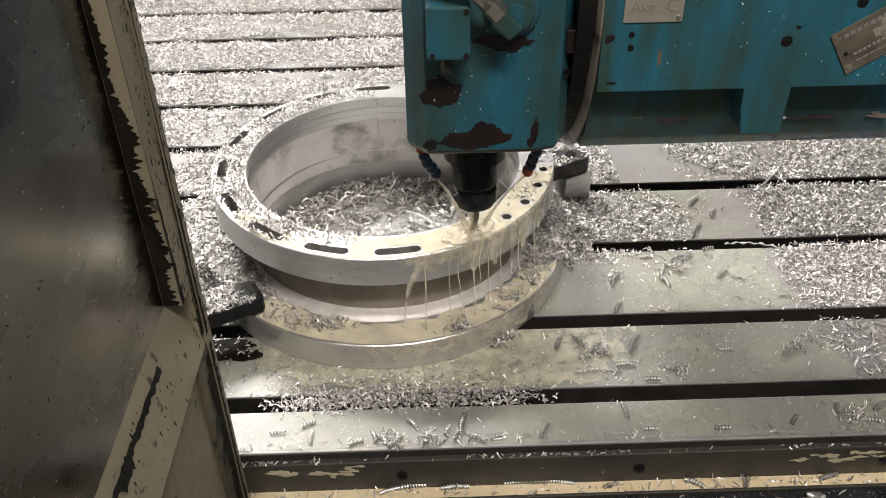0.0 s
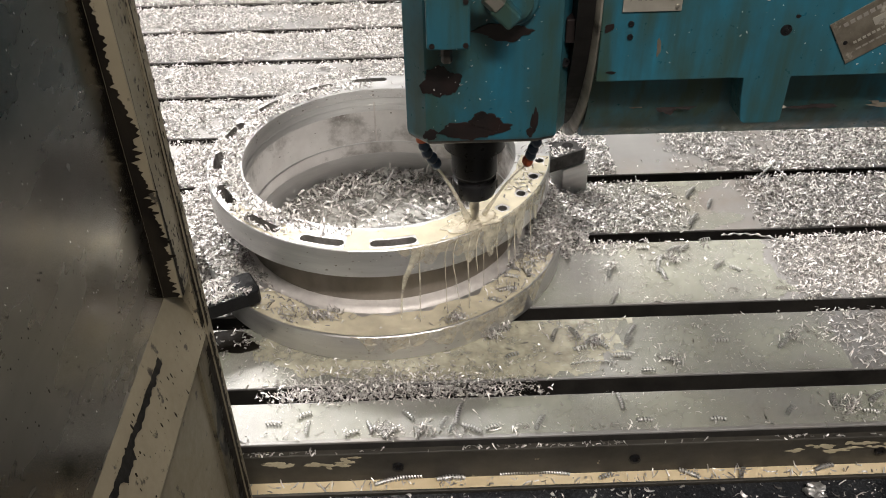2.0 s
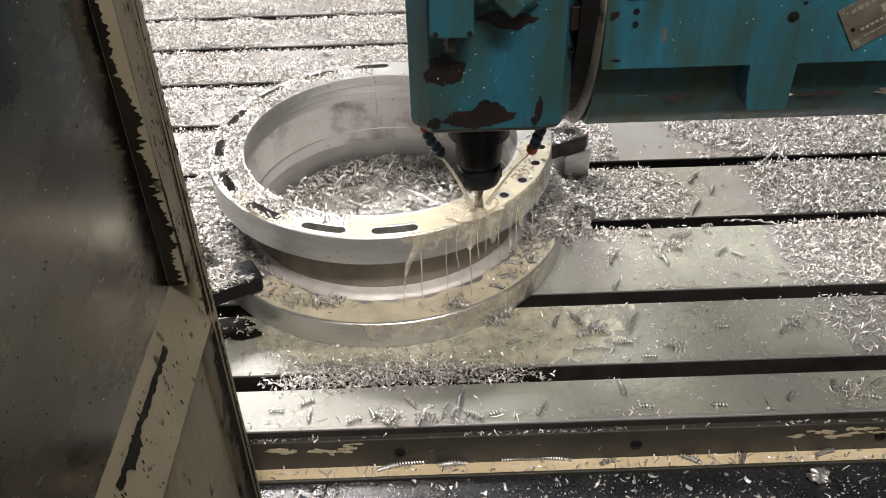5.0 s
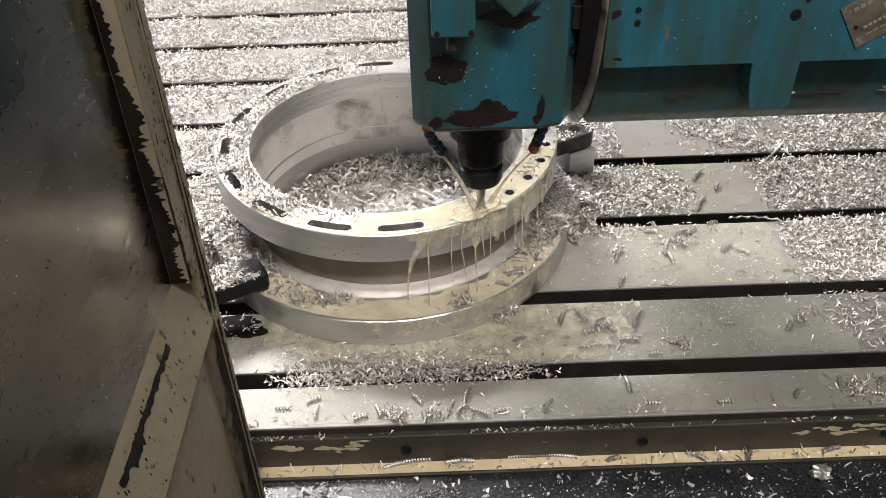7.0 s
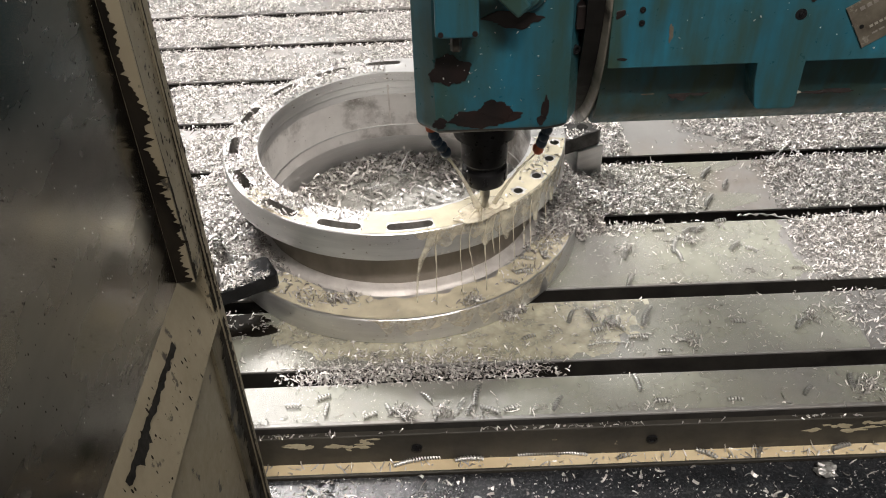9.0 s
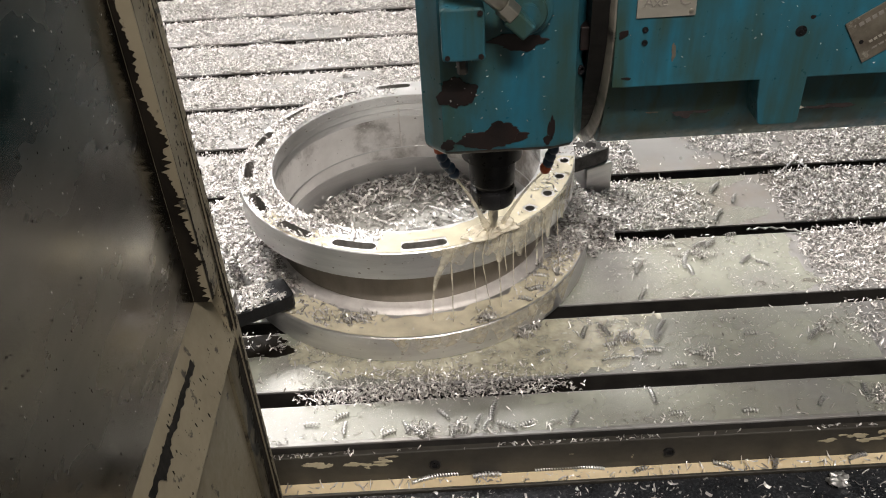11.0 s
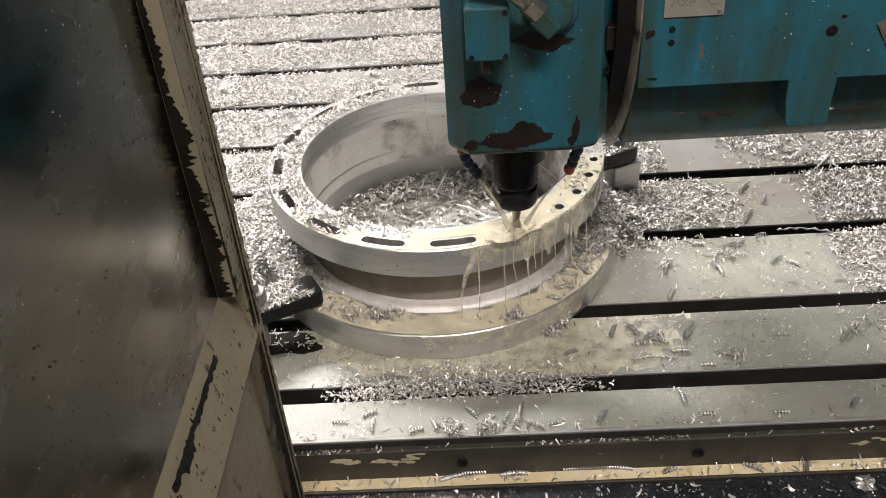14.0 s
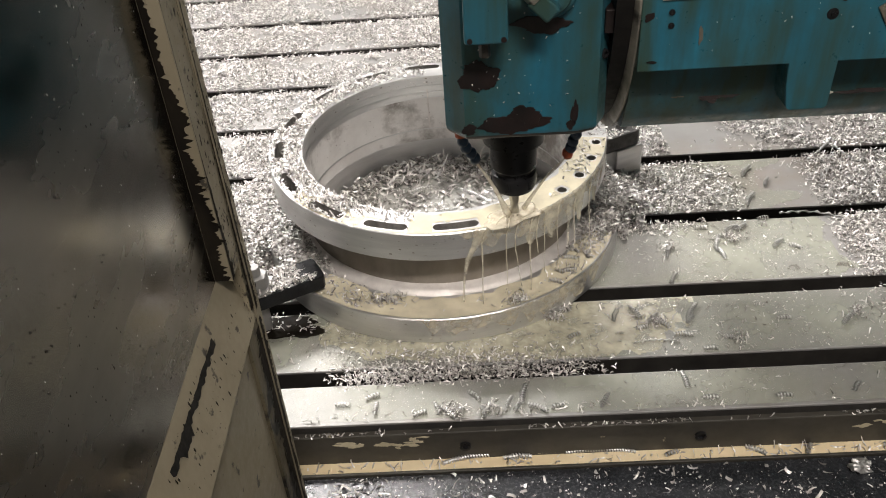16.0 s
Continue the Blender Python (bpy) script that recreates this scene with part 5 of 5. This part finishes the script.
film("coolant_film", lambda x, y: clear_of_ring(x, y, 0.24) & (x < 0.40 + 0.08 * vnoise(x, y, 30, 77)), 0.10, 0.52, 1.0175, 1.1485, 0.0007, 0.004, M_MILK_THIN, "thin cloudy coolant film on the steel table")
film("coolant_film", lambda x, y: x > -9, -0.6, 1.4, 0.642, 0.697, 0.0007, 0.02, M_MILK_THIN, "thin cloudy coolant film on the steel table")
film("bore_coolant", lambda x, y: np.hypot(x - RC.x, y - RC.y) < 0.184, -0.25, 0.2, 0.85, 1.25, 0.0008, 0.008, M_MILK_PALE, "milky coolant standing in the ring's open bore")


def dried_edge(x, y):
    """Broken bands where the film has dried back."""
    n = vnoise(x, y, 55, 78) * 0.7 + vnoise(x, y, 140, 79) * 0.3
    reach = np.clip(1.25 - np.hypot((x - 0.445) / 0.085, (y - 0.878) / 0.022), 0, 1)
    return (np.abs(n - 0.52) < 0.05 * reach) & (reach > 0.1)


film("dried_coolant", dried_edge, 0.36, 0.54, 0.8575, 0.905, 0.0010, 0.0013, M_DRIED, "brown dried edges of coolant on the steel table")


def sector(name, a0, a1, r0, r1, z, material, label, wob, seed, skip=None):
    """Liquid lying on a flange between two bearings, with a ragged rim."""
    bm = bmesh.new()
    na, nr = int((a1 - a0) / 0.7), 14
    grid = {}
    for i in range(na + 1):
        a = a0 + (a1 - a0) * i / na
        lo = r0 + wob * float(vnoise(a / 9, seed, 2, 81))
        for j in range(nr + 1):
            r = lo + (r1 - lo) * j / nr
            if skip is None or not skip(np.array([a]), np.array([r]))[0]:
                grid[i, j] = bm.verts.new((RC.x + r * math.cos(radians(a)), RC.y + r * math.sin(radians(a)), z + 0.0005 * float(vnoise(a / 4, r * 90, 2, 82))))
    for i in range(na):
        for j in range(nr):
            q = [(i, j), (i + 1, j), (i + 1, j + 1), (i, j + 1)]
            if all(k in grid for k in q):
                bm.faces.new([grid[k] for k in q])
    ob = smooth(part(name, bm, material), 0)
    return ride(tagged(ob, label, "coolant", kind="stuff"))


def open_holes(a, r):
    """Slots and start holes that stand clear of the liquid."""
    d = ((a[:, None] - np.array(SLOT_ANGLES[:12])[None, :] + 180) % 360 - 180)
    hit = (np.min(np.abs(d), axis=1) < 7.2) & (np.abs(r - R_SLOT) < 0.0075)
    holes = np.array([b + e for b in SLOT_ANGLES[12:15] for e in (-5.4, 5.4)])
    dd = np.radians((a[:, None] - holes[None, :] + 180) % 360 - 180) * r[:, None]
    return hit | (np.min(np.hypot(dd, (r - R_SLOT)[:, None]), axis=1) < 0.0068)


sector("flange_coolant", 261, 352, 0.1845, 0.2275, 0.1524, M_MILK, "cream coolant spread over the ring's upper flange", 0.008, 3, open_holes)
sector("flange_coolant", 216, 260.5, 0.1960, 0.2270, 0.1523, M_MILK, "thin coolant film on the ring's upper flange", 0.018, 5, open_holes)
sector("flange_coolant", 226, 338, 0.2065, 0.2490, 0.0402, M_MILK, "cream coolant pooled on the ring's base flange", 0.010, 9)


def run_sheet(a0, a1, r, z0, z1, seed, label):
    """A film running down the outside of a flange."""
    bm = bmesh.new()
    na = int((a1 - a0) / 0.6)
    prev = None
    for i in range(na + 1):
        a = radians(a0 + (a1 - a0) * i / na)
        low = z0 + (z1 - z0) * (0.15 + 0.85 * float(vnoise(i * 0.21, seed, 1, 85))) * min(1.0, 0.05 + i / 14, 0.05 + (na - i) / 14)
        cur = [bm.verts.new((RC.x + r * math.cos(a), RC.y + r * math.sin(a), z)) for z in (z0, z0 + (low - z0) * 0.5, low)]
        if prev:
            for k in range(2):
                bm.faces.new((prev[k], cur[k], cur[k + 1], prev[k + 1]))
        prev = cur
    return ride(tagged(smooth(part("running_coolant", bm, M_MILK_RUN), 0), label, "coolant", kind="stuff"))


M_MILK_RUN = coolant_material("streaked_coolant", (0.68, 0.62, 0.48), 0.0, 0.72, 55.0)
run_sheet(276, 345, 0.2299, 0.1521, 0.1135, 2, "milky coolant running down the upper flange's rim")
run_sheet(262, 330, 0.2519, 0.0399, 0.001, 6, "milky coolant running down the base flange's rim")


def rim_point(deg, r, z):
    return (RC.x + r * math.cos(radians(deg)), RC.y + r * math.sin(radians(deg)), z)


def dribble(deg, width, seed, drop=0.042, lean=0.0):
    """One thread of coolant: down the rim, then free to the base flange."""
    r_ = random.Random(seed)
    pts = [rim_point(deg + 2.2, 0.2290, 0.1522), rim_point(deg + 0.6, 0.2304, 0.145), rim_point(deg, 0.2304, 0.130), rim_point(deg, 0.2306, 0.113)]
    for k in range(1, 7):
        f = k / 6
        pts.append(rim_point(deg - lean * f + r_.uniform(-0.12, 0.12), 0.2306 + 0.004 * f, 0.113 - (0.113 - drop) * f))
    rad = [width * w for w in (1.6, 1.2, 0.9, 1.2, 0.8, 0.7, 0.8, 0.6, 0.7, 0.5)]
    ob = part("coolant_dribble", tube(pts, rad, 7), M_MILK_FLOW)
    return tagged(smooth(ob, 0), "thin thread of milky coolant dripping off the ring", "coolant", "coolant threads")


threads = []
for k, (deg, width, lean, drop) in enumerate(((283, 0.0010, 0.5, 0.043), (290.5, 0.0006, 0, 0.046), (293.5, 0.0008, -1.6, 0.052), (298.5, 0.0011, 0, 0.043), (304, 0.0005, 0.5, 0.060),
                                              (301, 0.0007, 0.2, 0.096), (309, 0.0006, -0.4, 0.052), (317, 0.0008, 0.5, 0.075), (326, 0.0006, 0, 0.050))):
    threads.append(ride(dribble(deg, width, k, drop, lean)))


def pour(rows, seed):
    """A ribbon of coolant over the rim; rows: bearing, radius, height, half width in degrees."""
    bm = bmesh.new()
    prev = None
    r_ = random.Random(seed)
    fine_rows = []
    for a, b in zip(rows, rows[1:]):
        fine_rows += [tuple(p + (q - p) * f / 4 for p, q in zip(a, b)) for f in range(4)]
    for deg, r, z, w in fine_rows + [rows[-1]]:
        w *= 1 + 0.22 * r_.uniform(-1, 1)
        cur = [bm.verts.new(rim_point(deg + 0.1 * r_.uniform(-1, 1) + s * w, r + 0.0010 * (1 - s * s), z)) for s in (-1, -0.45, 0.1, 0.5, 1)]
        if prev:
            for k in range(4):
                bm.faces.new((prev[k], cur[k], cur[k + 1], prev[k + 1]))
        prev = cur
    return tagged(smooth(part("coolant_pour", bm, M_MILK_POUR), 0), "milky coolant pouring over the ring's rim", "coolant", "coolant pours")


M_MILK_POUR = coolant_material("pouring_coolant", (0.76, 0.71, 0.56), 0.10, 0.75, 60.0)
pours = [ride(pour([(285.0, 0.2262, 0.1528, 4.0), (284.2, 0.2296, 0.1512, 3.2), (282.4, 0.2300, 0.138, 2.0), (280.0, 0.2302, 0.122, 1.2), (278.6, 0.2306, 0.111, 0.7), (277.4, 0.2325, 0.090, 0.42), (276.8, 0.2335, 0.066, 0.30), (276.7, 0.2340, 0.050, 0.22)], 1))]
for k, (deg, half, low_z) in enumerate(((299, 2.4, 0.1125), (307, 3.0, 0.108), (314.5, 1.6, 0.080), (320, 2.6, 0.104), (330, 2.2, 0.1125))):
    pours.append(ride(pour([(deg + 0.6, 0.2270, 0.1528, half * 1.5), (deg + 0.4, 0.2297, 0.1510, half * 1.4), (deg, 0.2303, 0.134, half * 1.0), (deg - 0.3, 0.2305, 0.1132, half * 0.45), (deg - 0.5, 0.2318, low_z, half * 0.16)], 20 + k)))

# jets from the nozzles, and the splash round the cutter; they travel with the head
jets = []
for a, b, r in (((0.0065, 0.7915, 0.2535), (0.043, 0.826, 0.157), 0.0017), ((0.1045, 0.7935, 0.253), (0.062, 0.838, 0.158), 0.0011)):
    a, b = Vector(a), Vector(b)
    pts = [a.lerp(b, i / 10) + Vector((0, 0, 0.006 * math.sin(math.pi * i / 10))) for i in range(11)]
    jet = smooth(part("coolant_jet", tube(pts, [r * (0.8 + 0.9 * i / 10 + 1.2 * max(0, i - 7) / 3 + 0.10 * math.sin(i * 2.2)) for i in range(11)], 9), M_MILK_FLOW), 0)
    jets.append(tagged(jet, "jet of milky coolant from a nozzle to the cutter", "coolant", "coolant jets"))


def splash():
    ob = empty("coolant_splash", pose(HX, HY, 0.153))
    bm = bmesh.new()
    bmesh.ops.create_icosphere(bm, subdivisions=4, radius=0.030)
    for v in bm.verts:
        f = 0.85 + 0.45 * noise.noise(v.co * 55)
        q = Vector((v.co.x * f * 1.45, v.co.y * f * 0.62))
        q.rotate(Matrix.Rotation(radians(32), 2))
        v.co = Vector((q.x, q.y, max(0.0, v.co.z) * f * 0.16))
    smooth(part("foam_mound", bm, M_MILK_FLOW, ob), 0)
    r_ = random.Random(3)
    for k in range(9):
        a = r_.uniform(0, 2 * math.pi)
        reach, up = r_.uniform(0.010, 0.026), r_.uniform(0.002, 0.010)
        pts = [(math.cos(a) * (0.006 + reach * f), math.sin(a) * (0.006 + reach * f), 0.002 + up * math.sin(math.pi * f) * 0.9 + 0.001) for f in (0, 0.25, 0.5, 0.75, 1)]
        w = r_.uniform(0.0006, 0.0015)
        smooth(part("splash_arm", tube(pts, [w * 1.4, w * 1.2, w, w * 0.7, w * 0.35], 6), M_MILK_FLOW, ob), 0)
    return tagged(ob, "milky coolant splashing round the spinning cutter", "coolant")


spray = splash()

head_riders = [head, arm, *jets, *stuck_chips]
swaying = threads + pours



def motions():
    for ob, base in riders:
        if ob in swaying:
            turn = random.Random(len(ob.name) + round(ob.data.vertices[0].co.x * 1e4))
            sway = [turn.uniform(-0.35, 0.35) for _ in range(54)]
            hub = Matrix.Translation(RC)
            times = [0.3 * k for k in range(54)]
            walk(ob, [(t, Matrix.Translation((float(np.interp(t, [r[0] for r in TABLE_ROWS], [r[1] for r in TABLE_ROWS])), 0, 0)) @ hub @ pose(0, 0, 0, 0, 0, s) @ hub.inverted() @ base)
                      for t, s in zip(times + [16.0], sway + [0.0])])
            continue
        walk(ob, [(t, Matrix.Translation((dx, 0, 0)) @ base) for t, dx in TABLE_ROWS])
    for ob in head_riders:
        base = ob.matrix_basis.copy()
        walk(ob, [(t, Matrix.Translation((0, dy, 0)) @ base) for t, dy in HEAD_ROWS])
    # the splash boils as it travels with the cutter
    base = spray.matrix_basis.copy()
    rows, turn = [], random.Random(11)
    for k in range(81):
        t = 0.2 * k
        dy = float(np.interp(t, [r[0] for r in HEAD_ROWS], [r[1] for r in HEAD_ROWS]))
        rows.append((t, Matrix.Translation((0, dy, 0)) @ base @ pose(0, 0, turn.uniform(-0.001, 0.001), turn.uniform(-3, 3), turn.uniform(-3, 3), turn.uniform(-9, 9))))
    walk(spray, rows)
    base = chuck.matrix_basis.copy()
    walk(chuck, [(k * 0.1, base @ pose(0, 0, 0, 0, 0, -80 * k)) for k in range(161)])


motions()
